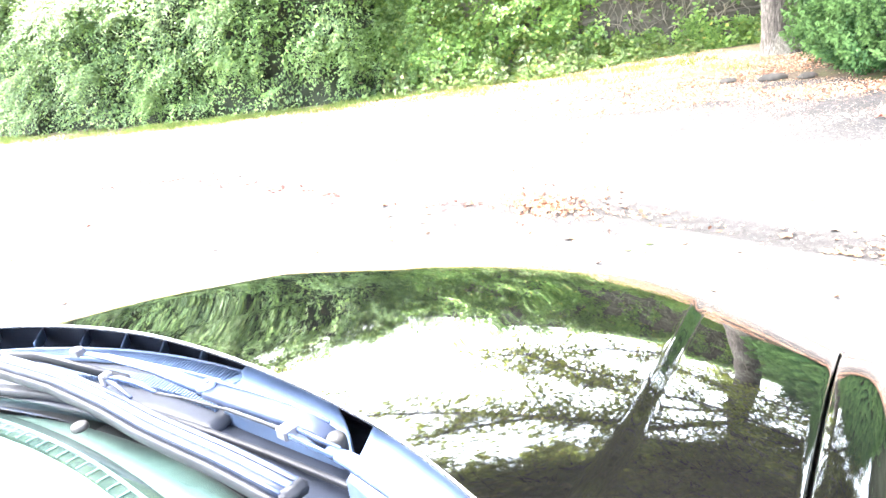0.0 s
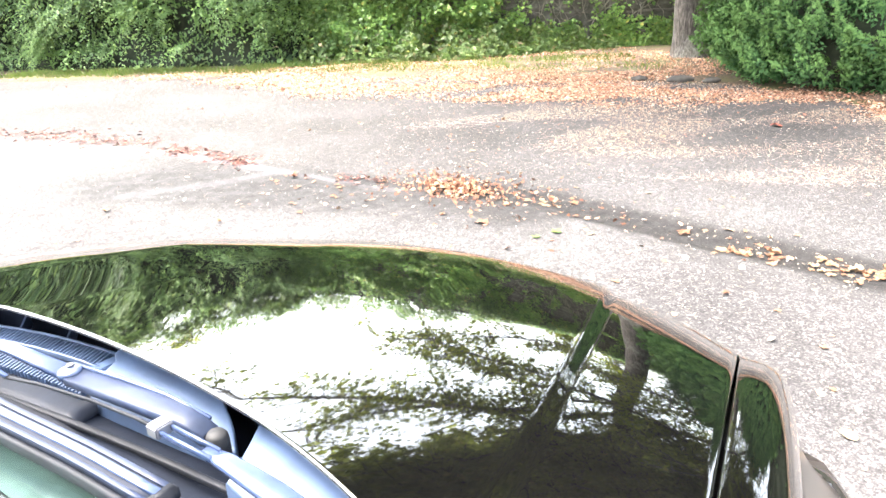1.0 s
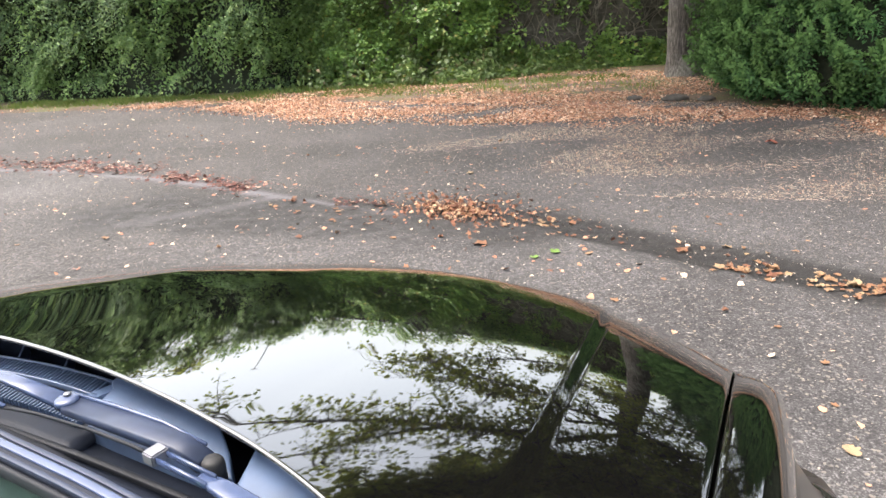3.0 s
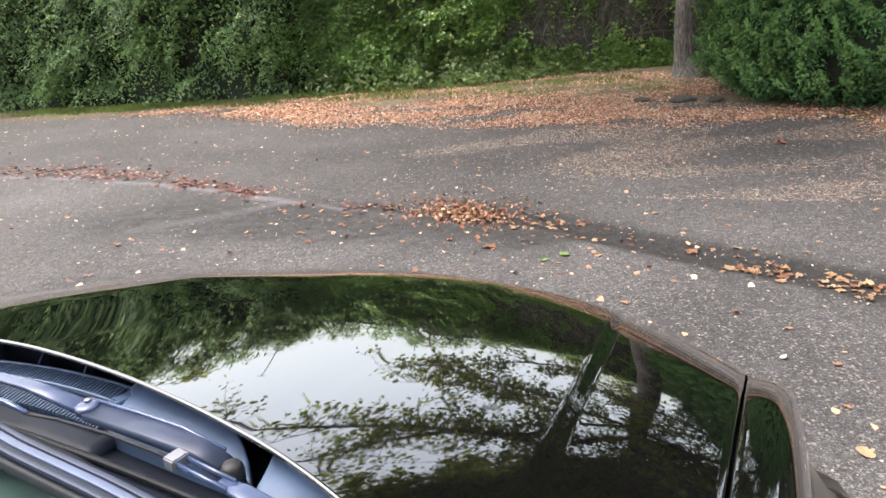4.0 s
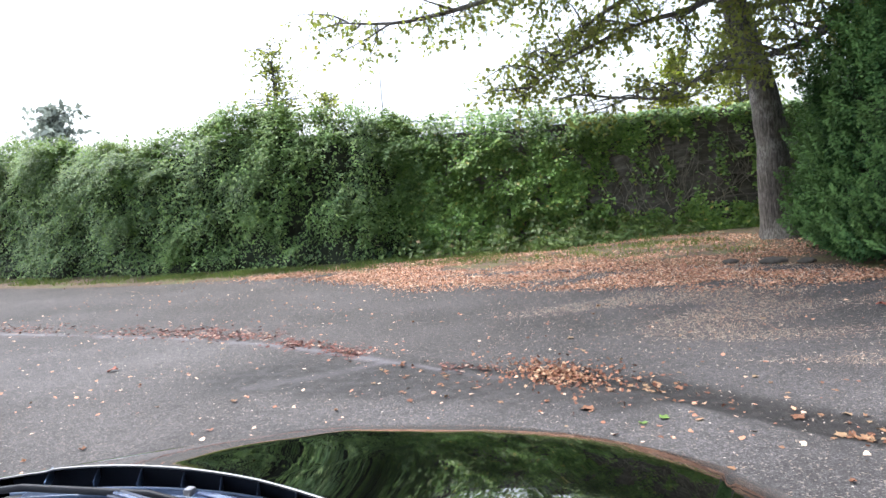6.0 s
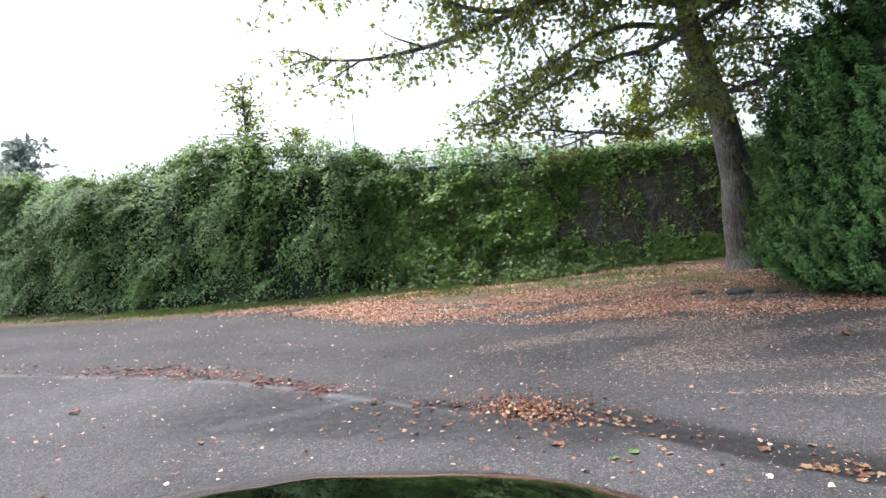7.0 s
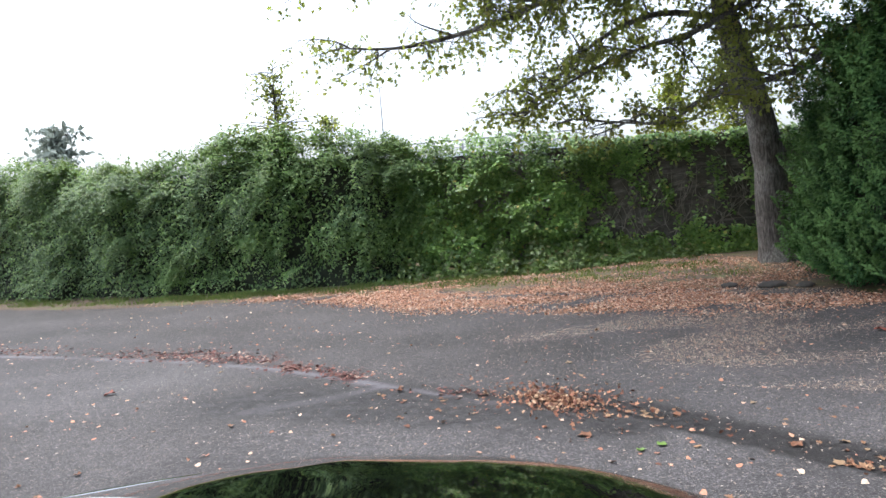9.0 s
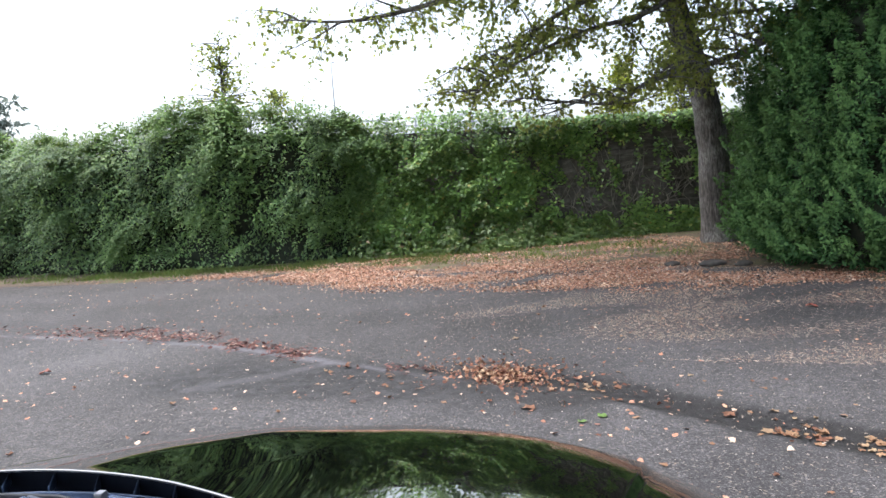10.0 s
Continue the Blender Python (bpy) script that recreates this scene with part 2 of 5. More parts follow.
DUSTY = dusty_paint_material()
GLASS = glass_material("tinted_windscreen", (0.5, 0.68, 0.66))
DARK_GLASS = glass_material("dark_window", (0.2, 0.22, 0.22))
# blue of the mirrored sky is put into this black plastic's base colour
COWL = plain("sky_tinted_black_plastic", (0.05, 0.08, 0.145), 0.42, 0.0, 0.7, 0.3, 14.0, 0.06)
TRAY = plain("dark_grey_plastic", (0.009, 0.0125, 0.022), 0.5, 0.0, 0.2, 0.3, 18.0, 0.15)
MATT_BLACK = plain("matt_black_plastic", (0.012, 0.012, 0.013), 0.6, 0.0, 0.4, 0.3, 20.0, 0.2)
# wiper black with the sky's blue reflection put into its base colour
ARM = plain("sky_tinted_black_wiper", (0.037, 0.056, 0.118), 0.24, 0.0, 0.75, 0.2, 25.0)
# darker copy of the wiper finish, for lengths that mirror less sky
DARK_ARM = plain("dim_black_wiper", (0.016, 0.024, 0.05), 0.4, 0.0, 0.35, 0.3, 25.0)
RUBBER = plain("rubber", (0.011, 0.0125, 0.017), 0.55, 0.0, 0.2, 0.3, 30.0)
DASH = plain("grey_dashboard", (0.3, 0.315, 0.305), 0.75, 0.0, 0.3, 0.12, 40.0, 0.2)
METAL = plain("grey_metal", (0.2, 0.2, 0.22), 0.4, 0.7, 0.5, 0.2, 30.0)
LENS = plain("smoked_lens", (0.03, 0.028, 0.026), 0.04, 0.0, 0.6, 0.1, 8.0)


# ---- mesh helpers ----
def child(ob, parent):
    ob.parent = parent
    return ob


def part(name, bm, mat, parent, label="", smooth=True):
    """Links a bmesh as one mesh object under a thing or a part."""
    me = bpy.data.meshes.new(name)
    bm.to_mesh(me)
    bm.free()
    me.materials.append(mat)
    if smooth:
        me.polygons.foreach_set("use_smooth", [True] * len(me.polygons))
    ob = child(new(name, me), parent)
    return tagged(ob, label)


def quads(name, verts, faces, mat):
    """A mesh from arrays; all faces have the same number of corners."""
    me = bpy.data.meshes.new(name)
    k = faces.shape[1]
    me.vertices.add(len(verts))
    me.vertices.foreach_set("co", verts.astype(np.float32).ravel())
    me.loops.add(faces.size)
    me.loops.foreach_set("vertex_index", faces.astype(np.int32).ravel())
    me.polygons.add(len(faces))
    me.polygons.foreach_set("loop_start", np.arange(len(faces), dtype=np.int32) * k)
    me.materials.append(mat)
    me.update(calc_edges=True)
    return me


def unit(v):
    return v / np.maximum(np.linalg.norm(v, axis=-1, keepdims=True), 1e-9)


def scatter(name, template, faces, at, normal, tip, size, mat):
    """Joins one copy of a small template at every place: its z along normal, its y towards tip."""
    normal = unit(normal)
    side = unit(np.cross(tip, normal))
    tip = np.cross(normal, side)
    t = np.asarray(template, float)
    v = at[:, None] + size[:, None, None] * (t[None, :, 0, None] * side[:, None] + t[None, :, 1, None] * tip[:, None] + t[None, :, 2, None] * normal[:, None])
    f = np.asarray(faces)[None] + (np.arange(len(at)) * len(t))[:, None, None]
    return quads(name, v.reshape(-1, 3), f.reshape(-1, len(faces[0])), mat)


rng = np.random.default_rng(7)
# a folded pointed leaf, a broad ivy leaf and a three-lobed leaf, each one unit long
POINTED = [(0, 0, 0), (0.24, 0.38, 0.06), (0, 0.45, 0), (-0.24, 0.38, 0.06), (0, 1.0, -0.06)]
POINTED_F = [(0, 1, 2), (0, 2, 3), (2, 1, 4), (3, 2, 4)]
BROAD = [(0, 0, 0), (0.42, 0.1, 0.05), (0.5, 0.45, 0.06), (0, 0.42, 0), (-0.5, 0.45, 0.06), (-0.42, 0.1, 0.05), (0, 1.0, -0.05)]
BROAD_F = [(0, 1, 3), (1, 2, 3), (0, 3, 5), (3, 4, 5), (3, 2, 6), (3, 6, 4)]
LOBED = [(0, 0, 0), (0.42, 0.12, 0.05), (0.28, 0.36, 0.02), (0.56, 0.62, 0.09), (0.2, 0.6, 0.0), (0, 1.0, -0.08), (-0.2, 0.6, 0.0), (-0.56, 0.62, 0.09), (-0.28, 0.36, 0.02), (-0.42, 0.12, 0.05), (0, 0.4, 0.03)]
LOBED_F = [(10, i, (i + 1) % 10) for i in range(10)]


def at_x(xs, table):
    px, py = zip(*table)
    return np.interp(xs, px, py)


def wobble(p, scale, seed=0.0):
    """Smooth noise of about -1 to 1 at every row of p."""
    return np.array([noise.noise(Vector((a * scale + seed, b * scale - seed, c * scale + 2 * seed))) for a, b, c in p])


def limb_mesh(bm, points, radii, sides=10, steps=5):
    """A tapered, smoothly bent tube with a closed tip."""
    pts = [Vector(p) for p in points]
    fine, rad = [], []
    for i in range(len(pts) - 1):
        a, b = pts[i], pts[i + 1]
        pa, pb = pts[max(i - 1, 0)], pts[min(i + 2, len(pts) - 1)]
        for k in range(steps):
            t = k / steps
            fine.append(0.5 * ((2 * a) + (b - pa) * t + (2 * pa - 5 * a + 4 * b - pb) * t * t + (3 * a - pa - 3 * b + pb) * t ** 3))
            rad.append(radii[i] + (radii[i + 1] - radii[i]) * t)
    fine.append(pts[-1])
    rad.append(radii[-1])
    rings, ref = [], Vector((0.3, 0.9, 0.2))
    for i, p in enumerate(fine):
        along = (fine[min(i + 1, len(fine) - 1)] - fine[max(i - 1, 0)]).normalized()
        u = along.cross(ref).normalized()
        v = along.cross(u)
        wob = 1 + 0.08 * noise.noise(p * 2.3)
        rings.append([bm.verts.new(p + (u * math.cos(a) + v * math.sin(a)) * rad[i] * wob * (1 + 0.06 * noise.noise(p * 3 + Vector((math.cos(a), math.sin(a), 0)) * 2))) for a in (2 * math.pi * k / sides for k in range(sides))])
    for a, b in zip(rings, rings[1:]):
        for k in range(sides):
            bm.faces.new((a[k], a[(k + 1) % sides], b[(k + 1) % sides], b[k]))
    bm.faces.new(rings[-1])
    return fine


# ---- ground: one sheet of asphalt to the horizon, with the drain line that crosses it ----
DRAIN = [(-14.0, 13.2), (-7.5, 9.4), (-4.1, 8.05), (-2.9, 7.6), (-1.6, 6.88), (-0.5, 6.08), (0.52, 5.32), (1.38, 4.92), (1.76, 4.68), (2.05, 4.31), (2.32, 4.0), (2.62, 3.7), (3.1, 3.2), (4.3, 2.2), (6.5, 0.6)]
DRAIN_WIDTH = [(-14, 0.10), (-4, 0.13), (-1.5, 0.10), (0.5, 0.13), (1.4, 0.2), (2.2, 0.22), (3.2, 0.22), (7, 0.2)]


def to_line(p, line):
    """The distance of 2D points from a polyline, and the x of the nearest place on it."""
    best, where = np.full(len(p), 1e9), np.zeros(len(p))
    for a, b in zip(line, line[1:]):
        a, b = np.array(a), np.array(b)
        u = np.clip(((p - a) @ (b - a)) / ((b - a) @ (b - a)), 0, 1)
        q = a + u[:, None] * (b - a)
        d = np.linalg.norm(p - q, axis=1)
        near = d < best
        best[near], where[near] = d[near], q[near, 0]
    return best, where


def drain_depth(x):
    return np.interp(x, [-0.5, 1.3], [0.003, 0.022])


def build_ground():
    far = [15, 22, 35, 60, 120, 300, 900]
    xs = np.r_[[-a for a in far[::-1]], np.arange(-8, 8.01, 0.05), far]
    ys = np.r_[[-a for a in far[::-1]], np.arange(-6, 1.6, 0.5), np.arange(1.6, 10.6, 0.05), np.arange(11, 17, 0.5), far[1:]]
    gx, gy = np.meshgrid(xs, ys)
    p = np.c_[gx.ravel(), gy.ravel()]
    d, where = to_line(p, DRAIN)
    near = np.hypot(*p.T) < 16
    q = np.c_[p, 0 * d]
    w1 = np.zeros(len(p))
    w1[near] = wobble(q[near], 2.5, 3.0) * 0.04 + wobble(q[near], 9.0, 5.0) * 0.025
    half = at_x(where, DRAIN_WIDTH)
    dip = np.clip(1.2 - (d + w1) / half, 0, 1)
    z = -drain_depth(where) * dip * dip * (3 - 2 * dip)
    z[near] += 0.006 * wobble(q[near], 0.5, 9.0)
    wet = np.clip((half - d - w1) / 0.05 + 0.3, 0, 1)
    # the damp tongue that leaves the drain, and the dark stained ground between them
    d2, _ = to_line(p, [(-1.46, 5.33), (-1.2, 5.45), (-0.75, 5.62), (-0.35, 5.9)])
    tongue = np.clip((0.11 - d2 - w1 * 0.5) / 0.05, 0, 1)
    d3, _ = to_line(p, [(-1.6, 5.6), (-0.6, 5.45), (0.1, 5.2), (0.9, 4.9), (1.5, 4.6)])
    stain = np.clip((0.62 - d3 - w1 * 7) / 0.3, 0, 1) * 0.9
    d4, _ = to_line(p, [(-8, 10.1), (-4.3, 8.6), (-2.5, 7.9)])
    wet = np.maximum.reduce([wet * 0.95, np.clip((0.25 - d4 - w1 * 2) / 0.2, 0, 1) * 0.6])
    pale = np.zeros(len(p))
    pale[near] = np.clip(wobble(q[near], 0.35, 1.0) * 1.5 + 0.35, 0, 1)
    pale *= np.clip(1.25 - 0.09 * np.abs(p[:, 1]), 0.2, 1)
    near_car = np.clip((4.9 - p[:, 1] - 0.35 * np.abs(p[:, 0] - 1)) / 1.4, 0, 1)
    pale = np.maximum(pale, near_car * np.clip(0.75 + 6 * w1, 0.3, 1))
    rim = np.clip(1 - np.abs(d + w1 - half * 1.2) / 0.04, 0, 1) * (where > 1.2) * 0.8
    # smooth pale silt along the shallow far run, and a wedge of it beside
    below, _ = to_line(p + (0.03, 0.07), DRAIN)
    silt = np.clip((0.065 + w1 * 1.6 - below) / 0.03, 0, 1) * np.clip((0.9 - where) / 0.4, 0, 1)
    silt = np.maximum(silt * np.clip(0.8 + 8 * w1, 0.25, 1.0), tongue * 0.4)
    wet = np.maximum.reduce([stain * 0.85, wet * np.where(where < 0.2, 0.5, 1.0), np.clip((0.55 - d - w1 * 5) / 0.4, 0, 1) * (where > 0.8) * 0.4]) * (1 - silt)
    pale = np.maximum(pale, rim)
    nx, ny = len(xs), len(ys)
    i = (np.arange(ny - 1)[:, None] * nx + np.arange(nx - 1)).ravel()
    me = quads("ground", np.c_[p, z], np.c_[i, i + 1, i + nx + 1, i + nx], ASPHALT)
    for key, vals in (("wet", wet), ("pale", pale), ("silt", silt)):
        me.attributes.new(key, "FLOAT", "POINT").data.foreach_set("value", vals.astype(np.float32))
    me.polygons.foreach_set("use_smooth", [True] * len(me.polygons))
    return tagged(new("ground", me), "grey worn asphalt car park with a dark damp drain line", "ground", kind="structure")


ground = build_ground()


# ---- verge between asphalt and wall ----
EDGE = [(-22.0, 20.0), (-14.0, 16.4), (-9.2, 14.1), (-6.9, 13.35), (-5.1, 13.0), (-2.5, 12.7), (0.0, 12.0), (2.0, 11.1), (4.2, 10.2), (5.4, 9.4), (5.9, 7.6), (6.8, 5.5), (9.0, 3.0), (14.0, 1.0)]
WALL_Y = 15.0


def verge_height(p):
    e = at_x(p[:, 0], EDGE)
    d = np.clip(p[:, 1] - e, -0.3, 4)
    return np.where(d < 0, d * 0.15, 0.035 * (1 - np.exp(-d / 0.5)) + 0.004 * d)


def build_verge():
    us, rows = np.arange(-22, 14.01, 0.2), 26
    verts = []
    for k in range(rows):
        e = at_x(us, EDGE)
        y = e - 0.25 + (17.5 + np.clip(-us - 10, 0, 20) * 0.6 - e) * (k / (rows - 1)) ** 1.4
        p = np.c_[us, y + 0.07 * wobble(np.c_[us, 0 * us, 0 * us + k], 2.0) * (k < 4)]
        z = verge_height(p) + 0.014 * wobble(np.c_[p, 0 * us], 1.7) * min(1, k / 3)
        verts.append(np.c_[p, z])
    n = len(us)
    i = (np.arange(rows - 1)[:, None] * n + np.arange(n - 1)).ravel()
    me = quads("verge", np.concatenate(verts), np.c_[i, i + 1, i + n + 1, i + n], SOIL)
    me.polygons.foreach_set("use_smooth", [True] * len(me.polygons))
    tagged(new("verge", me), "bare mossy soil verge strewn with dry leaves", "ground", kind="structure")


build_verge()


# ---- the wall ----
def build_wall():
    bm = bmesh.new()
    xs = np.arange(-3, 16.01, 0.5)
    tops = 2.62 + 0.03 * wobble(np.c_[xs, 0 * xs, 0 * xs], 0.9)
    ring = []
    for x, t in zip(xs, tops):
        ring.append([bm.verts.new((x, y, z)) for y, z in ((WALL_Y, -0.1), (WALL_Y, t - 0.1), (WALL_Y - 0.04, t - 0.09), (WALL_Y - 0.04, t), (WALL_Y + 0.34, t), (WALL_Y + 0.3, -0.1))])
    for a, b in zip(ring, ring[1:]):
        for i in range(6):
            bm.faces.new((a[i], b[i], b[(i + 1) % 6], a[(i + 1) % 6]))
    bm.faces.new(ring[0][::-1])
    bm.faces.new(ring[-1])
    bmesh.ops.recalc_face_normals(bm, faces=bm.faces)
    me = bpy.data.meshes.new("wall_back")
    bm.to_mesh(me)
    bm.free()
    me.materials.append(WALL)
    return tagged(new("wall_back", me), "stained dark stone wall with a thin coping, overgrown with ivy", "wall", kind="structure")


wall_back = build_wall()

# ---- the overgrown hedge ----
FOOT = [(-20, 20.2), (-12, 16.4), (-10, 15.45), (-6.9, 14.3), (-3.9, 13.75), (-2.3, 13.6), (-1.4, 14.1), (-0.4, 14.45)]
HEDGE_TOP = [(-20, 3.5), (-11, 3.3), (-9.2, 3.1), (-8.4, 3.15), (-7.1, 2.75), (-6.2, 3.0), (-5.4, 3.1), (-4.4, 3.25), (-3.5, 3.4), (-2.3, 3.15), (-1.1, 3.0), (-0.8, 2.85), (-0.3, 2.7)]


def hedge_surface(u, h, lift=0.0):
    """A point of the hedge's face: along its foot by u, h from 0 at the ground to 1 over the top."""
    foot, top = at_x(u, FOOT), at_x(u, HEDGE_TOP)
    a = h * 1.75
    z = top * np.sin(np.clip(a, 0, 1.57))
    back = np.interp(h, [0, 0.12, 0.3, 0.5], [0.0, 0.22, 0.14, 0.02]) + 1.45 * (1 - np.cos(np.clip(a - 0.6, 0, 3)))
    p = np.c_[u, foot + 0.05 + back, z]
    n = np.c_[0 * u - 0.12, -np.cos(np.clip(a - 0.45, 0, 1.6)), np.sin(np.clip(a - 0.45, 0, 1.6)) + 0.1]
    n = unit(n)
    bulge = 0.3 * wobble(p, 0.75, 2.0) + 0.34 * wobble(p, 1.9, 4.0) + 0.17 * wobble(p, 4.2, 6.0)
    return p + n * (bulge + lift)[:, None], n, bulge


def build_hedge():
    us, hs = np.arange(-18, -0.25, 0.13), np.linspace(0.0, 1.0, 34)
    gu, gh = [a.ravel() for a in np.meshgrid(us, hs)]
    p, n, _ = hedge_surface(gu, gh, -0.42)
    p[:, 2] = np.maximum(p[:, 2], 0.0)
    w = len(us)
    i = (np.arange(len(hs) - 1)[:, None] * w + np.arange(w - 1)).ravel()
    # dark sheet behind the leaves, its colour the shade of the gaps
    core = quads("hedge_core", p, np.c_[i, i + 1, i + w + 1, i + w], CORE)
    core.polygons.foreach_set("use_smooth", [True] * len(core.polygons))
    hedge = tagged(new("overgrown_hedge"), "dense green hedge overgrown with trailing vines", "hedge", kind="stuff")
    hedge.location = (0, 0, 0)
    child(new("shade_sheet", core), hedge)
    k = 52000
    u, h = rng.uniform(-17, -0.25, k), rng.uniform(0.015, 1.0, k) ** 0.9
    p, n, bulge = hedge_surface(u, h, 0.0)
    hole = np.clip(0.9 + 3.0 * wobble(p, 1.5, 7.0) + 2.2 * bulge, 0.15, 1)
    keep = rng.uniform(0, 1, k) < np.clip((u + 19) / 8, 0.5, 1) * hole
    u, h, p, n = u[keep], h[keep], p[keep], n[keep]
    k = len(u)
    p += n * rng.uniform(-0.34, -0.02, k)[:, None]
    tip = np.c_[rng.normal(0, 0.6, k), rng.normal(-0.3, 0.4, k), rng.normal(-0.75, 0.5, k)]
    nn = n + rng.normal(0, 0.5, (k, 3)) + (0, 0, 0.35)
    me = scatter("leaves", POINTED, POINTED_F, p, nn, tip, rng.uniform(0.06, 0.11, k), HEDGE_LEAF)
    child(new("leaves", me), hedge)
    # arching shoots that lie over one another, each two ranks of small leaves on a drooping stem
    k = 15000
    u, h = rng.uniform(-16.5, -0.2, k), rng.uniform(0.04, 0.99, k) ** 0.85
    p, n, bulge = hedge_surface(u, h, 0.0)
    clump = wobble(p, 1.35, 7.0) * 1.3 + 1.6 * bulge + 0.45 * wobble(p, 3.1, 2.0)
    keep = (rng.uniform(0, 1, k) < np.clip(0.42 + 1.5 * clump, 0.05, 1)) & (rng.uniform(0, 1, k) < np.clip((u + 20) / 7, 0.4, 1))
    u, h, p, n, clump = u[keep], h[keep], p[keep], n[keep], clump[keep]
    k, m = len(u), 16
    lean = 0.45 * wobble(p, 0.6, 15.0)
    out = unit(n + np.c_[rng.normal(-0.35, 0.5, k) + lean, rng.normal(-0.1, 0.25, k), rng.normal(0.25, 0.4, k)])
    length = rng.uniform(0.22, 0.62, k)
    w = np.linspace(0.0, 1.0, m)
    start = p - n * rng.uniform(0.05, 0.2, k)[:, None]
    at = start[:, None] + (w[None] * length[:, None])[..., None] * out[:, None]
    at[..., 2] -= (0.95 * w[None] ** 2) * length[:, None] * rng.uniform(0.5, 1.2, k)[:, None]
    at[..., 1] -= 0.1 * w[None]
    along = unit(np.gradient(at, axis=1).reshape(-1, 3))
    flat = np.repeat(unit(n * 0.5 + (0, -0.15, 0.9)), m, axis=0) + rng.normal(0, 0.28, (k * m, 3))
    side = unit(np.cross(along, flat)) * np.tile(np.where(np.arange(m) % 2, 1.0, -1.0), k)[:, None]
    tip = side * 0.9 + along * 0.7 + (0, 0, -0.2) + rng.normal(0, 0.2, (k * m, 3))
    grow = np.repeat(rng.uniform(0.055, 0.1, k), m) * np.tile(1.1 - 0.5 * w, k)
    # crest shoots take the lighter leaves, as if lit from above
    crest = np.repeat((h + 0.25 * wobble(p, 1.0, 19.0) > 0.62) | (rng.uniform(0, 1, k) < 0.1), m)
    at = at.reshape(-1, 3)
    for some, mat in ((crest, TOP_LIT_LEAF), (~crest, HEDGE_LEAF)):
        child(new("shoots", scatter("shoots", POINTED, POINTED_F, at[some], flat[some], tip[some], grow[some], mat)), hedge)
    # trailing strands of vine that hang down the face, each a row of small leaves
    at, nor, tips, sizes = [], [], [], []
    for _ in range(620):
        u0, h0 = rng.uniform(-15, -0.3), rng.uniform(0.25, 0.95)
        m = int(rng.integers(8, 22))
        uu = u0 + np.cumsum(rng.normal(0, 0.02, m)) + np.linspace(0, rng.normal(-0.1, 0.25), m)
        hh = np.clip(h0 - np.linspace(0, rng.uniform(0.12, 0.35), m), 0.02, 1)
        q, qn, _ = hedge_surface(uu, hh, rng.uniform(0.1, 0.3))
        at.append(q + rng.normal(0, 0.02, (m, 3)))
        nor.append(qn + rng.normal(0, 0.35, (m, 3)) + (0, 0, 0.5))
        tips.append(np.c_[rng.choice((-0.8, 0.8), m), 0 * uu - 0.2, 0 * uu - 0.7])
        sizes.append(rng.uniform(0.06, 0.1, m))
    me = scatter("vines", POINTED, POINTED_F, np.concatenate(at), np.concatenate(nor), np.concatenate(tips), np.concatenate(sizes), TOP_LIT_LEAF)
    child(new("vines", me), hedge)
    # ragged sprays that break the top line
    at, nor, tips, sizes = [], [], [], []
    for _ in range(420):
        u0 = rng.uniform(-15, -0.4)
        q, qn, _ = hedge_surface(np.array([u0]), np.array([rng.uniform(0.7, 0.98)]), 0.0)
        m = int(rng.integers(7, 16))
        way = unit(np.array([rng.normal(0, 0.5), rng.normal(-0.1, 0.3), 1.0]))
        s = np.linspace(0, rng.uniform(0.12, 0.38), m)
        line = q + s[:, None] * way + np.c_[0 * s, 0 * s, -0.5 * s * s]
        at.append(line)
        nor.append(rng.normal(0, 0.6, (m, 3)) + (0, -0.5, 0.6))
        tips.append(rng.normal(0, 0.7, (m, 3)) + way * 0.5)
        sizes.append(rng.uniform(0.05, 0.095, m))
    me = scatter("sprays", POINTED, POINTED_F, np.concatenate(at), np.concatenate(nor), np.concatenate(tips), np.concatenate(sizes), TOP_LIT_LEAF)
    child(new("sprays", me), hedge)


build_hedge()


# ---- ivy on the wall and low plants at its foot ----
def ivy_cover(x, z):
    """How thickly the ivy grows at a place of the wall, 0 to 1."""
    p = np.c_[x, 0 * x, z]
    c = np.clip(1.1 - (x - 2.4) * 0.9, 0.0, 1) + 0.9 * np.exp(-((z - 2.55) / 0.28) ** 2)
    c += 0.8 * np.clip((0.75 - z) / 0.4, 0, 1) * (x > 2.4) * np.clip((x - 3.4) / 1.0 + 0.5, 0.3, 1)
    c += np.where(x > 2.6, 0.06, 0.25) + 0.5 * np.clip(wobble(p, 1.1, 11.0) * 2.4 + 0.15, 0, 1) + 0.35 * np.clip(wobble(p, 3.2, 3.0) * 2, -1, 1)
    c *= 1 - 0.93 * np.exp(-((x - 3.45) / 0.6) ** 2 - ((z - 1.1) / 0.5) ** 2)
    # bare runs of stone between the strands
    c *= np.where(x > 3.9, np.clip(0.6 + 2.2 * wobble(np.c_[x * 1.6 + 0.5 * z, 0 * x, z * 0.7], 1.5, 21.0) + 1.2 * np.clip((0.75 - z) / 0.3, 0, 1) + 1.1 * np.clip((z - 2.25) / 0.2, 0, 1), 0.03, 1), 1)
    return np.clip(c, 0, 1)


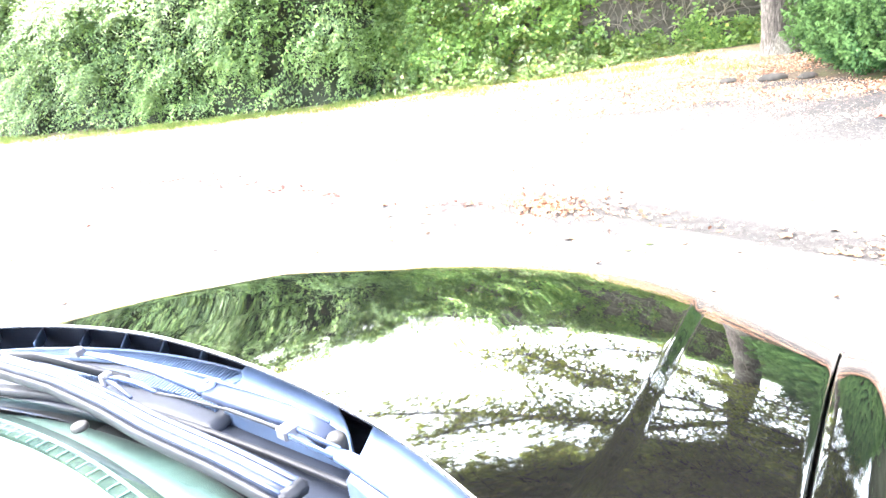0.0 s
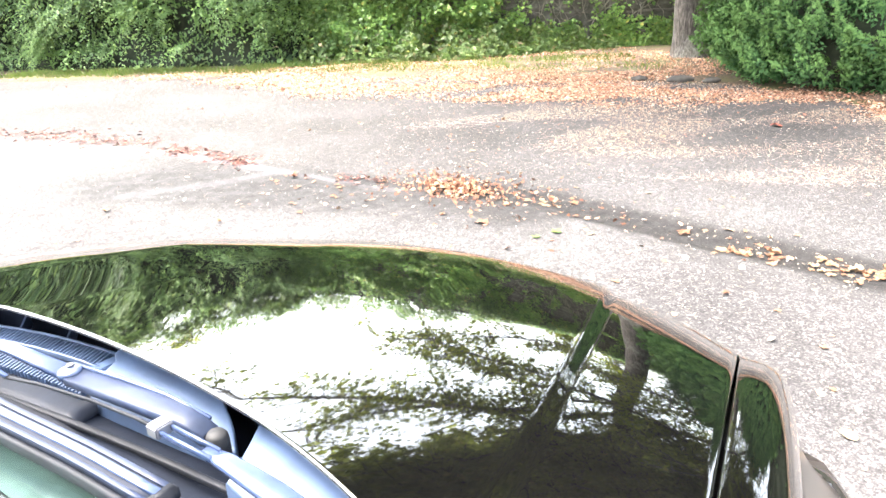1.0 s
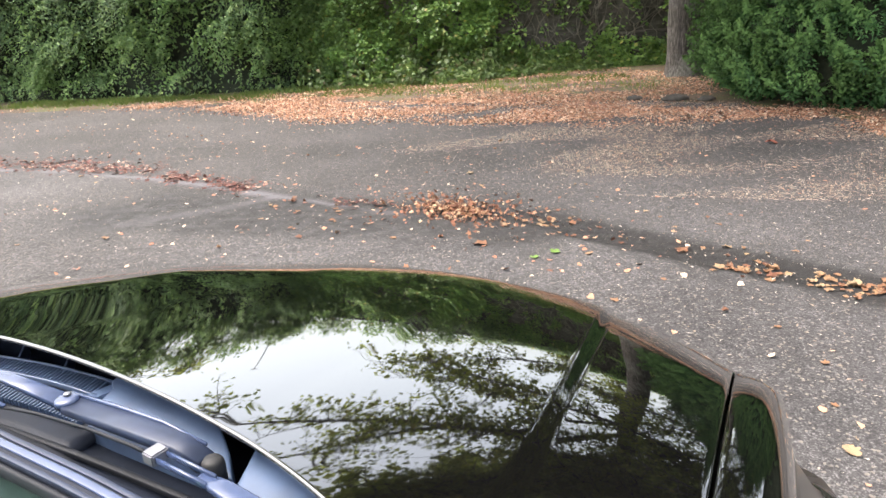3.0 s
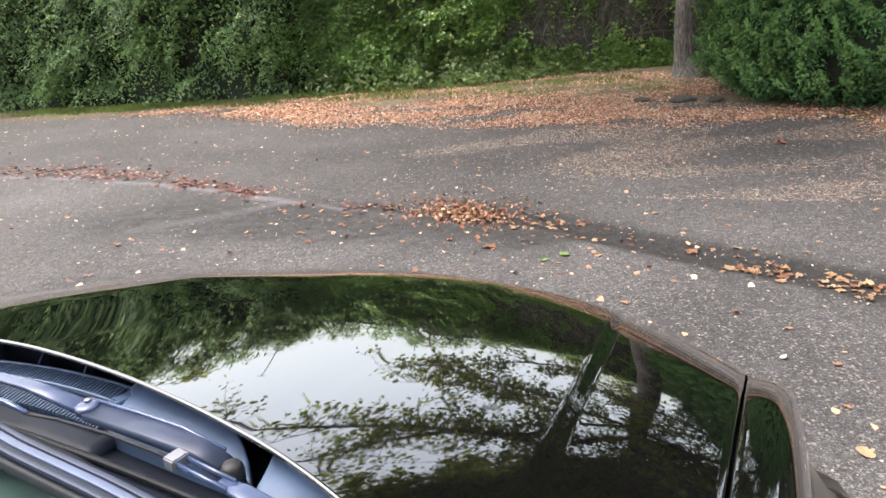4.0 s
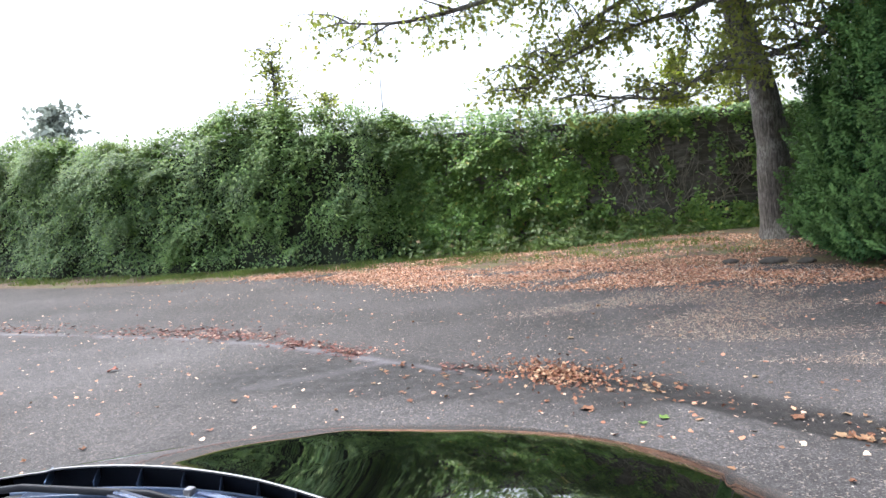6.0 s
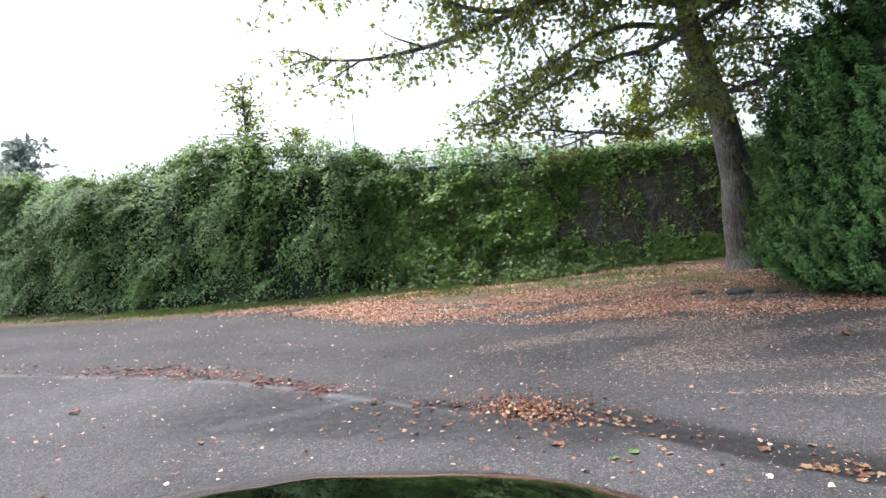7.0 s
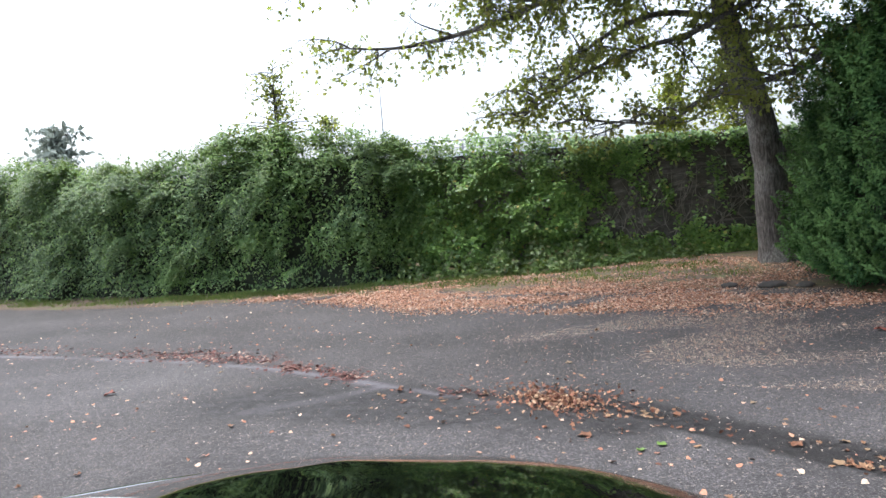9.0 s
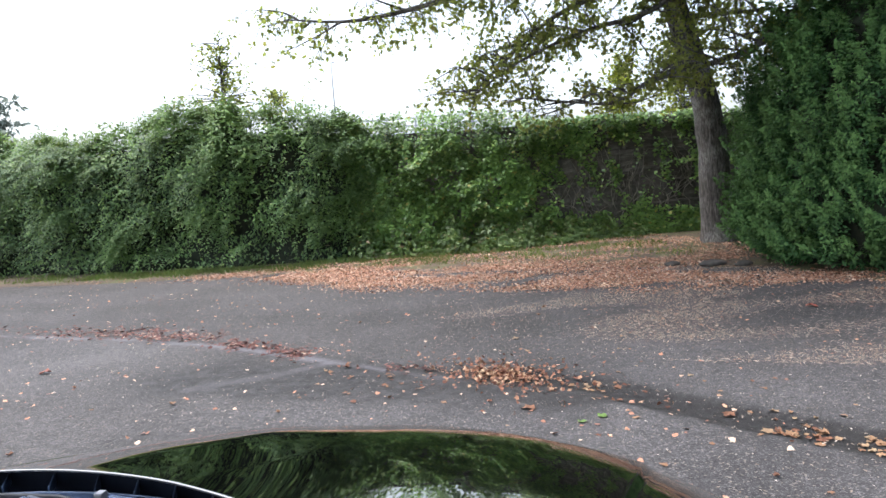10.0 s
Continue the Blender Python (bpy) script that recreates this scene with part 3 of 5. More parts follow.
def build_ivy():
    k = 84000
    x, z = rng.uniform(-1.2, 9.0, k), rng.uniform(0.05, 2.75, k)
    keep = rng.uniform(0, 1, k) < ivy_cover(x, z) * np.clip((10 - x) / 4, 0.3, 1) * np.clip(0.8 + 1.7 * wobble(np.c_[x, 0 * x, z], 2.3, 13.0), 0.2, 1)
    x, z = x[keep], z[keep]
    k = len(x)
    thick = np.clip(1.0 - (x - 2.0) * 0.55, 0.12, 1.0)
    bulge = np.clip(0.26 + 0.3 * wobble(np.c_[x, 0 * x, z], 1.0, 8.0) + 0.2 * wobble(np.c_[x, 0 * x, z], 2.8, 1.0), 0, 1) * thick
    y = WALL_Y - 0.075 - bulge * (1.2 - 0.1 * z) - rng.uniform(-0.1, 0.15, k) * np.clip(thick * 1.6, 0.3, 1)
    over = (z > 2.5) & (rng.uniform(0, 1, k) < 0.6)
    y[over] += rng.uniform(-0.1, 0.35, over.sum())
    z[over] += (0.22 * thick * rng.uniform(0, 1.2, k))[over] + at_x(x[over], [(-1, 0.12), (2, 0.1), (3, -0.02), (9, -0.05)])
    nn = np.c_[rng.normal(0, 0.55, k), rng.normal(-0.75, 0.3, k), rng.normal(1.0, 0.45, k)]
    tip = np.c_[rng.normal(0, 0.5, k), rng.normal(-0.25, 0.2, k), rng.normal(-1, 0.3, k)]
    ivy = tagged(new("wall_ivy"), "green ivy climbing over the concrete wall", "ivy", kind="stuff")
    child(new("ivy_leaves", scatter("ivy_leaves", BROAD, BROAD_F, np.c_[x, y, z], nn, tip, rng.uniform(0.042, 0.088, k), IVY_LEAF)), ivy)
    # bare grey stems that climb between the leaves
    bm = bmesh.new()
    climb = random.Random(17)
    for _ in range(60):
        sx, sz = climb.uniform(2.4, 7.0), climb.uniform(0.1, 1.2)
        lean, pts = climb.uniform(-0.7, 0.7), []
        for t in range(7):
            pts.append((sx, WALL_Y - 0.045 - 0.012 * climb.random(), sz))
            sx, sz = sx + lean * 0.22 + climb.gauss(0, 0.07), sz + climb.uniform(0.06, 0.26)
            if sz > 2.5:
                break
        if len(pts) > 2:
            limb_mesh(bm, pts, [0.011 * (1 - 0.1 * i) for i in range(len(pts))], 4, 2)
    part("stem", bm, STEM, ivy, "bare grey climbing stems")
    # low plants at the foot of the wall
    k = 9000
    x = rng.uniform(-1.6, 5.2, k)
    x = x[rng.uniform(0, 1, k) < at_x(x, [(-1.6, 0.05), (0.5, 0.3), (1.3, 0.85), (3.6, 1.0), (4.3, 0.4), (5.2, 0.5)])]
    k = len(x)
    depth = at_x(x, [(-1.4, 1.5), (0.6, 1.5), (2.1, 1.4), (3.0, 1.1), (3.9, 0.55), (5.2, 0.35)])
    v = rng.uniform(0, 1, k)
    y = WALL_Y - 0.1 - depth * v * (1 + 0.18 * wobble(np.c_[x, 0 * x, 0 * x], 1.3, 5.0))
    tuft = np.clip(0.75 + 1.5 * wobble(np.c_[x, 0 * x, 0 * x], 2.6, 9.0), 0.12, 1.25)
    high = tuft * (1.0 - 0.85 * v) * at_x(x, [(-1.4, 1.1), (1.0, 0.9), (2.6, 0.85), (3.6, 0.55), (5.2, 0.45)])
    z = 0.04 + high * np.sqrt(rng.uniform(0.0, 1, k)) * (1 + 0.3 * wobble(np.c_[x, y, 0 * x], 1.6, 2.0))
    nn = rng.normal(0, 0.45, (k, 3)) + (0, -0.55, 0.75)
    tip = rng.normal(0, 0.6, (k, 3)) + (0, -0.6, -0.35)
    plants = tagged(new("low_plants"), "light green weeds and creepers at the wall's foot", "plants", kind="stuff")
    child(new("weed_leaves", scatter("weed_leaves", POINTED, POINTED_F, np.c_[x, y, z], nn, tip, rng.uniform(0.08, 0.16, k), WEED)), plants)


build_ivy()


# ---- the broad-leaved tree ----
def build_tree():
    tree = new("broadleaf_tree")
    tree.location = (5.72, 12.6, 0.1)
    tagged(tree, "tall broad-leaved tree with grey bark and thinning autumn leaves", "tree")
    o = Vector(tree.location)

    def local(ps):
        return [Vector(p) - o for p in ps]

    bm = bmesh.new()
    trunk = local([(5.98, 12.6, -0.05), (5.94, 12.6, 0.25), (5.89, 12.6, 1.0), (5.87, 12.6, 1.9), (5.71, 12.6, 2.9), (5.28, 12.6, 4.35), (5.12, 12.6, 5.4), (4.95, 12.7, 7.2), (4.9, 12.8, 9.5), (4.8, 12.8, 12.0)])
    limb_mesh(bm, trunk, [0.40, 0.32, 0.28, 0.265, 0.24, 0.205, 0.18, 0.14, 0.09, 0.03], 18)
    part("trunk", bm, BARK, tree, "grey furrowed trunk")
    limbs = [
        ([(5.1, 12.6, 5.0), (4.2, 11.9, 5.0), (3.4, 11.2, 5.0), (2.3, 10.9, 4.78), (0.95, 10.9, 4.36), (-0.4, 10.9, 4.14), (-1.45, 10.9, 4.22)], 0.1),
        ([(5.0, 12.6, 6.2), (3.45, 11.3, 5.5), (2.7, 11.0, 4.95), (1.8, 11.0, 4.72), (1.05, 11.0, 4.85), (0.5, 11.0, 5.12), (-0.6, 10.8, 5.5)], 0.085),
        ([(5.2, 12.55, 5.6), (5.95, 11.7, 4.95), (5.15, 11.5, 4.46), (4.26, 11.5, 4.06), (3.3, 11.4, 3.84), (2.2, 11.2, 3.4), (1.4, 11.1, 2.9)], 0.08),
        ([(5.2, 12.6, 5.2), (7.4, 10.8, 4.5), (6.25, 10.5, 3.7), (5.7, 10.5, 3.25), (5.0, 10.5, 3.05), (4.1, 10.5, 2.86), (3.55, 10.5, 2.56), (2.9, 10.5, 2.6), (2.1, 10.5, 2.72)], 0.075),
        ([(5.25, 12.6, 4.5), (4.0, 12.2, 4.6), (2.9, 11.8, 4.2), (2.0, 11.6, 3.5), (1.4, 11.5, 2.95)], 0.07),
        ([(5.0, 12.6, 6.6), (3.2, 11.2, 7.0), (1.0, 10.2, 6.7), (-1.0, 9.8, 6.0), (-2.4, 9.7, 5.6)], 0.1),
        ([(5.0, 12.6, 7.0), (5.8, 10.6, 7.6), (5.6, 8.4, 7.4), (5.0, 6.6, 6.6)], 0.1),
        ([(4.95, 12.7, 7.4), (7.4, 12.0, 8.2), (9.2, 11.2, 8.0)], 0.1),
        ([(4.9, 12.7, 8.0), (3.2, 11.8, 9.2), (1.4, 10.8, 9.4), (0.0, 10.0, 8.8)], 0.09),
        ([(4.9, 12.8, 8.8), (5.6, 11.0, 10.2), (5.4, 9.4, 10.6)], 0.08),
        ([(4.95, 12.7, 7.6), (3.6, 14.2, 8.4), (2.6, 15.6, 8.2)], 0.08),
        ([(5.2, 12.6, 5.3), (6.6, 13.4, 5.9), (8.2, 14.2, 5.8)], 0.08),
        ([(5.2, 12.6, 4.9), (6.8, 12.1, 5.1), (8.3, 11.5, 4.9)], 0.07),
        ([(5.3, 12.6, 4.2), (6.6, 12.9, 4.3), (8.0, 12.7, 4.3)], 0.06),
        ([(5.1, 12.6, 5.6), (6.0, 11.6, 6.0), (7.0, 10.4, 6.1), (7.6, 9.0, 5.9)], 0.08),
        ([(5.1, 12.6, 6.0), (6.6, 11.2, 5.8), (7.6, 9.6, 5.2), (7.8, 8.4, 4.6)], 0.08),
    ]
    # the upper crown spreads over the car park
    high = random.Random(23)
    for k in range(17):
        z = high.uniform(5.8, 11.5)
        turn, reach = high.uniform(-3.0, 0.6), high.uniform(3.5, 7.5) * (1.15 - 0.05 * z)
        w = Vector((math.cos(turn), math.sin(turn), 0))
        if w.x < -0.35:
            reach *= 0.75
        a = Vector((5.0, 12.7, z))
        limbs.append(([tuple(a), tuple(a + w * reach * 0.4 + Vector((0, 0, 0.7))), tuple(a + w * reach * 0.75 + Vector((0, 0, 0.9))), tuple(a + w * reach + Vector((0, 0, 0.5)))], 0.08))
    for k in range(20):
        z = high.uniform(4.6, 7.0)
        turn, reach = high.uniform(-2.6, -0.2), high.uniform(2.0, 5.5)
        w = Vector((math.cos(turn), math.sin(turn), 0))
        a = Vector((5.1, 12.6, z))
        limbs.append(([tuple(a), tuple(a + w * reach * 0.5 + Vector((0, 0, 0.5))), tuple(a + w * reach + Vector((0, 0, high.uniform(-0.1, 0.8))))], 0.05))
    # boughs that reach out over the parked car
    for k in range(26):
        z = high.uniform(5.7, 8.0)
        turn, reach = high.uniform(-2.7, -1.7), high.uniform(3.5, 6.4)
        w = Vector((math.cos(turn), math.sin(turn), 0))
        a = Vector((5.0, 12.7, z))
        limbs.append(([tuple(a), tuple(a + w * reach * 0.4 + Vector((0, 0, 0.4))), tuple(a + w * reach * 0.75 + Vector((0, 0, 0.5))), tuple(a + w * reach + Vector((0, 0, 0.4)))], 0.08))
    # the drooping outer ends of the crown
    for k in range(30):
        a = Vector((5.0, 12.7, high.uniform(6.0, 8.6)))
        b = Vector((high.uniform(-1.8, 4.2), high.uniform(6.0, 9.0), high.uniform(6.3, 7.8)))
        limbs.append(([tuple(a), tuple(a.lerp(b, 0.45) + Vector((0, 0, 0.5))), tuple(a.lerp(b, 0.75) + Vector((0, 0, 0.35))), tuple(b)], 0.06))
    for k in range(8):
        a = Vector((5.1, 12.6, high.uniform(5.8, 8.2)))
        b = Vector((high.uniform(6.0, 9.5), high.uniform(5.0, 9.0), high.uniform(5.6, 8.4)))
        limbs.append(([tuple(a), tuple(a.lerp(b, 0.5) + Vector((0, 0, 0.7))), tuple(b)], 0.07))
    twig_starts = []
    for pts, r in limbs:
        bm = bmesh.new()
        n = len(pts)
        fine = limb_mesh(bm, local(pts), [r * (1 - 0.85 * i / (n - 1)) for i in range(n)], 9)
        part("limb", bm, LIMB_BARK, tree)
        for i, p in enumerate(fine):
            if i > len(fine) * 0.16:
                twig_starts.append((p + o, (fine[min(i + 1, len(fine) - 1)] - fine[max(i - 1, 0)]).normalized(), i / len(fine)))
    # side branches off every limb, and leafy twigs off those
    bm = bmesh.new()
    at, tips = [], []
    rnd = random.Random(11)

    def rand_way(flat):
        return Vector((rnd.gauss(0, 1), rnd.gauss(0, 1), rnd.gauss(0, flat))).normalized()

    for n, (p, along, u) in enumerate(twig_starts):
        way = (rand_way(0.8) + along * 0.5 + Vector((0, 0, 0.12))).normalized()
        length = rnd.uniform(0.6, 1.7) * (1.15 - 0.6 * u)
        if p.z + way.z * length < 3.0:
            way.z = abs(way.z) * 0.5
        bend = rand_way(0.6) * 0.22 * length
        sag = Vector((0, 0, -rnd.uniform(0.1, 0.3) * length))
        side = [p + way * length * t + bend * math.sin(3 * t) + sag * t * t for t in (0, 0.25, 0.5, 0.75, 1.0)]
        limb_mesh(bm, [q - o for q in side], [0.022, 0.017, 0.012, 0.008, 0.004], 5, 2)
        thick = 4 if p.x > 2.0 or p.z > 4.8 else 3
        for i in range(1, 5):
            for _ in range(thick):
                a = side[i - 1].lerp(side[i], rnd.random())
                w = (rand_way(0.9) + way * 0.4 + Vector((0, 0, -0.15))).normalized()
                ln = rnd.uniform(0.18, 0.5)
                tip = a + w * ln + Vector((0, 0, -0.35 * ln))
                if tip.z < 2.7 and rnd.random() < 0.8:
                    continue
                limb_mesh(bm, [a - o, a.lerp(tip, 0.5) + Vector((0, 0, 0.06 * ln)) - o, tip - o], [0.006, 0.004, 0.002], 3, 1)
                for _ in range(7 if 3.6 < p.z < 5.2 and p.x > 1.0 else 6):
                    at.append(a.lerp(tip, rnd.uniform(0.55, 1.1)) + Vector((rnd.gauss(0, 0.05), rnd.gauss(0, 0.05), rnd.gauss(-0.03, 0.05))))
                    tips.append((rnd.gauss(0, 0.55), rnd.gauss(0, 0.55), rnd.gauss(-0.8, 0.4)))
    me = bpy.data.meshes.new("twig_growth")
    bm.to_mesh(me)
    bm.free()
    me.materials.append(BARK)
    child(new("twig_growth", me), tree)
    at = np.array([tuple(q - o) for q in at])
    wide = np.interp(at[:, 2], [5.8, 6.8], [1.0, 3.3])
    upper = at[:, 2] > 5.8
    for name, template, faces, which in (("crown", [(a * 0.8, b, c) for a, b, c in LOBED], LOBED_F, ~upper), ("upper_crown", [(1.6 * a, b, c) for a, b, c in POINTED], POINTED_F, upper)):
        k = int(which.sum())
        me = scatter(name, template, faces, at[which], rng.normal(0, 0.7, (k, 3)) + (0, -0.2, 0.5), np.array(tips)[which], rng.uniform(0.05, 0.115, k) * wide[which], TREE_LEAF)
        tagged(child(new(name, me), tree), "olive green leaves, some yellowing")


build_tree()


# ---- the tall conifer bush beside the tree ----
SCALE = [(0, 0, 0), (0.23, 0.45, 0.05), (0, 1.0, 0), (-0.23, 0.45, 0.05)]


def conifer_surface(a, h, size, height):
    """A place on the bush: a is the turn round it, h from 0 at the ground to 1 at the top."""
    prof = np.interp(h, [0, 0.06, 0.25, 0.5, 0.75, 0.92, 1.0], [0.90, 1.0, 1.0, 0.92, 0.64, 0.32, 0.04])
    q = np.c_[np.cos(a) * prof * size[0], np.sin(a) * prof * size[1], h * height]
    n = unit(np.c_[np.cos(a), np.sin(a), 0.15 + 0.9 * h])
    lump = 0.26 * wobble(q, 1.1, 5.0) + 0.26 * wobble(q, 2.2, 1.0)
    return q + n * lump[:, None], n


def build_conifer(x, y, size, height, count, label):
    bush = new("conifer_bush")
    bush.location = (x, y, 0.02)
    tagged(bush, label, "bush", "conifers beside the tree")
    aa, hh = np.linspace(0, 2 * math.pi, 49), np.linspace(0, 1, 26)
    ga, gh = [g.ravel() for g in np.meshgrid(aa, hh)]
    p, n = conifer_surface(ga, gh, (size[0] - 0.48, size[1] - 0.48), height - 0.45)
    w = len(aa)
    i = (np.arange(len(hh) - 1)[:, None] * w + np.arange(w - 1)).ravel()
    # dark inner shell: shade between the plumes put into its colour
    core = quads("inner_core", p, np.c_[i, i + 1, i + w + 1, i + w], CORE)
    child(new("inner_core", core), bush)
    h = 1 - np.sqrt(rng.uniform(0, 1, count))
    h = np.where(rng.uniform(0, 1, count) < 0.5, rng.uniform(0, 1, count), h)
    a = rng.uniform(0, 2 * math.pi, count)
    p, n = conifer_surface(a, h, size, height)
    # feathery plumes: each a leaning axis with short flat sprays to both sides, tighter towards its tip
    per = 190
    few = count // per
    p, n = p[:few], n[:few]
    axis = unit(n * 0.85 + np.c_[rng.normal(-0.15, 0.3, few), rng.normal(0, 0.3, few), rng.normal(0.75, 0.25, few)])
    base = p + n * rng.uniform(-0.46, -0.16, few)[:, None]
    length = rng.uniform(0.28, 0.8, few)
    which = np.repeat(np.arange(few), per)
    u = rng.uniform(0, 1, len(which)) ** 0.8
    across = unit(np.cross(axis, rng.normal(0, 1, (few, 3))))[which]
    turn = rng.uniform(0, 2 * math.pi, len(which))
    spoke = across * np.cos(turn)[:, None] + np.cross(axis[which], across) * np.sin(turn)[:, None] * 0.55
    reach = (0.15 * np.sqrt(np.clip(1.02 - u, 0, 1)) * (0.35 + 0.65 * np.clip(u * 3, 0, 1)) * length[which] / 0.5 + 0.008) * rng.uniform(0.3, 1.0, len(which))
    at = base[which] + axis[which] * (u * length[which])[:, None] + spoke * reach[:, None]
    tip = axis[which] * 0.75 + spoke * (0.9 * (1.1 - 0.8 * u))[:, None] + rng.normal(0, 0.12, (len(which), 3))
    nor = n[which] * 0.5 + spoke * 0.8 + rng.normal(0, 0.2, (len(which), 3)) + (0, 0, 0.55)
    me = scatter("foliage", SCALE, [(0, 1, 2, 3)], at, nor, tip, rng.uniform(0.032, 0.068, len(which)), CONIFER)
    # how far each spray takes the lighter colour of the lit, fresh ends
    fresh = np.clip(u * 0.7 + reach * 2.2, 0, 1)
    me.attributes.new("tip", "FLOAT", "POINT").data.foreach_set("value", np.repeat(fresh, len(SCALE)).astype(np.float32))
    child(new("foliage", me), bush)


build_conifer(7.65, 9.5, (2.45, 2.3), 4.9, 520000, "tall dense dark green conifer bush reaching the ground")
build_conifer(8.7, 12.3, (2.0, 1.9), 5.4, 28000, "tall dark conifer bush behind the tree")
build_conifer(11.2, 8.0, (2.4, 2.4), 7.0, 18000, "tall dark conifer bush in a row")
build_conifer(11.8, 4.4, (2.2, 2.2), 6.6, 12000, "tall dark conifer bush in a row")
build_conifer(12.2, 0.8, (2.2, 2.2), 6.8, 10000, "tall dark conifer bush in a row")


# ---- sapling that stands above the hedge, shrubs and things far behind the wall ----
def build_sapling(x, y, z0, top, spread, leaves, name, label, mat, size=(0.07, 0.13)):
    thing = new(name)
    thing.location = (x, y, 0)
    tagged(thing, label, "tree")
    rnd = random.Random(int(x * 10) + 77)
    bm = bmesh.new()
    limb_mesh(bm, [(0, 0, 0), (0.05, 0, z0 * 0.6), (0, 0, z0), (0.05, 0.0, top)], [0.05, 0.04, 0.03, 0.006], 7)
    at = []
    for _ in range(int(leaves / 9)):
        t = rnd.uniform(0.0, 1.0)
        base = Vector((0.03, 0, z0 + (top - z0) * t))
        w = Vector((rnd.gauss(0, 1), rnd.gauss(0, 1), rnd.uniform(-0.1, 0.55))).normalized()
        ln = spread * (1.1 - 0.7 * t) * rnd.uniform(0.25, 1.0) * (0.6 + 0.6 * math.sin(9 * t + x) ** 2)
        pts = [base, base + w * ln * 0.5, base + w * ln + Vector((0, 0, -0.08))]
        limb_mesh(bm, pts, [0.012, 0.008, 0.003], 4)
        for _ in range(9):
            at.append(tuple(pts[0].lerp(pts[2], rnd.uniform(0.3, 1.05)) + Vector((rnd.gauss(0, 0.06), rnd.gauss(0, 0.06), rnd.gauss(0, 0.06)))))
    part("stem", bm, BARK, thing)
    at = np.array(at)
    k = len(at)
    me = scatter("crown", POINTED, POINTED_F, at, rng.normal(0, 0.6, (k, 3)) + (0, -0.2, 0.6), rng.normal(0, 0.7, (k, 3)) + (0, 0, -0.3), rng.uniform(*size, k), mat)
    child(new("crown", me), thing)


build_sapling(-3.85, 15.0, 3.2, 4.9, 1.15, 900, "sapling", "thin sapling standing above the overgrown hedge", TREE_LEAF, (0.08, 0.15))
build_sapling(-2.75, 15.1, 3.0, 3.75, 1.0, 500, "sapling", "low sapling shoots above the overgrown hedge", TREE_LEAF)
build_sapling(1.1, 15.6, 2.5, 3.35, 0.22, 30, "sapling", "bare thin shoot behind the wall", TREE_LEAF)
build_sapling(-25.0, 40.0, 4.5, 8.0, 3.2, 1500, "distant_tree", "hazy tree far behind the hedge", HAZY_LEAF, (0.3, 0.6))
build_sapling(7.2, 17.5, 2.4, 5.0, 1.8, 2400, "shrub", "bright yellow-green shrub behind the wall", YOUNG_LEAF, (0.1, 0.18))
build_sapling(5.4, 17.0, 2.2, 4.3, 1.3, 1500, "shrub", "bright yellow-green shrub behind the wall", YOUNG_LEAF, (0.1, 0.18))


def bar(p, q, r, sides=6):
    bm = bmesh.new()
    limb_mesh(bm, [p, q], [r, r], sides)
    return bm


FAR_PAINT = plain("pale_far_paint", (0.5, 0.56, 0.56), 0.8, vary=0.1, scale=0.5)
FAR_METAL = plain("far_grey_metal", (0.3, 0.31, 0.32), 0.5, 0.3, vary=0.1, scale=2.0)


def build_beyond():
    """The flat roof with its rail and the thin mast that show above the wall."""
    house = tagged(new("distant_building"), "low pale building with a railed flat roof behind the wall", "building")
    house.location = (1.5, 46.0, 0)
    bm = bmesh.new()
    bmesh.ops.create_cube(bm, size=1.0)
    bmesh.ops.scale(bm, vec=(14.0, 8.0, 4.4), verts=bm.verts)
    bmesh.ops.translate(bm, vec=(0, 0, 2.2), verts=bm.verts)
    bmesh.ops.bevel(bm, geom=bm.edges[:], offset=0.05, segments=1, affect="EDGES")
    part("wall", bm, FAR_PAINT, house, smooth=False)
    bm = bmesh.new()
    bmesh.ops.create_cube(bm, size=1.0)
    bmesh.ops.scale(bm, vec=(14.6, 8.6, 0.25), verts=bm.verts)
    bmesh.ops.translate(bm, vec=(0, 0, 4.5), verts=bm.verts)
    part("roof", bm, FAR_PAINT, house, smooth=False)
    for k in range(9):
        part("rail_post", bar((-7 + 1.75 * k, -4.1, 4.6), (-7 + 1.75 * k, -4.1, 5.5), 0.06), FAR_METAL, house)
    for z in (5.05, 5.5):
        part("rail", bar((-7.1, -4.1, z), (7.1, -4.1, z), 0.045), FAR_METAL, house)
    mast = tagged(new("mast"), "thin bare grey mast behind the hedge", "mast")
    mast.location = (-3.48, 30.0, 0)
    part("pole", bar((0, 0, 0), (0, 0, 7.0), 0.03), FAR_METAL, mast)
    part("cross_arm", bar((-0.12, 0, 6.95), (0.16, 0, 7.0), 0.02), FAR_METAL, mast)


build_beyond()


# ---- the parked car: x to its right, y ahead, z up ----
car = new("parked_car")
car.matrix_world = pose(-0.26, 0.15, 0, 0, 0, -30)
tagged(car, "glossy black parked car with a wide bonnet, wipers at rest", "car")
SEAM = 0.766


def bonnet_rear(s):
    u = s + 0.07
    return 1.015 - (0.37 if u < 0 else 0.26) * u * u - 0.35 * max(0.0, s - 0.3) ** 2


def bonnet_front(s):
    return max(1.50, 1.856 - 0.443 * (s - 0.049) ** 2)


def smooth(u):
    u = min(max(u, 0.0), 1.0)
    return u * u * (3 - 2 * u)


def crease_line(f):
    d = max(0.0, f - 1.06)
    return 0.600 - 0.055 * d - 0.075 * d * d


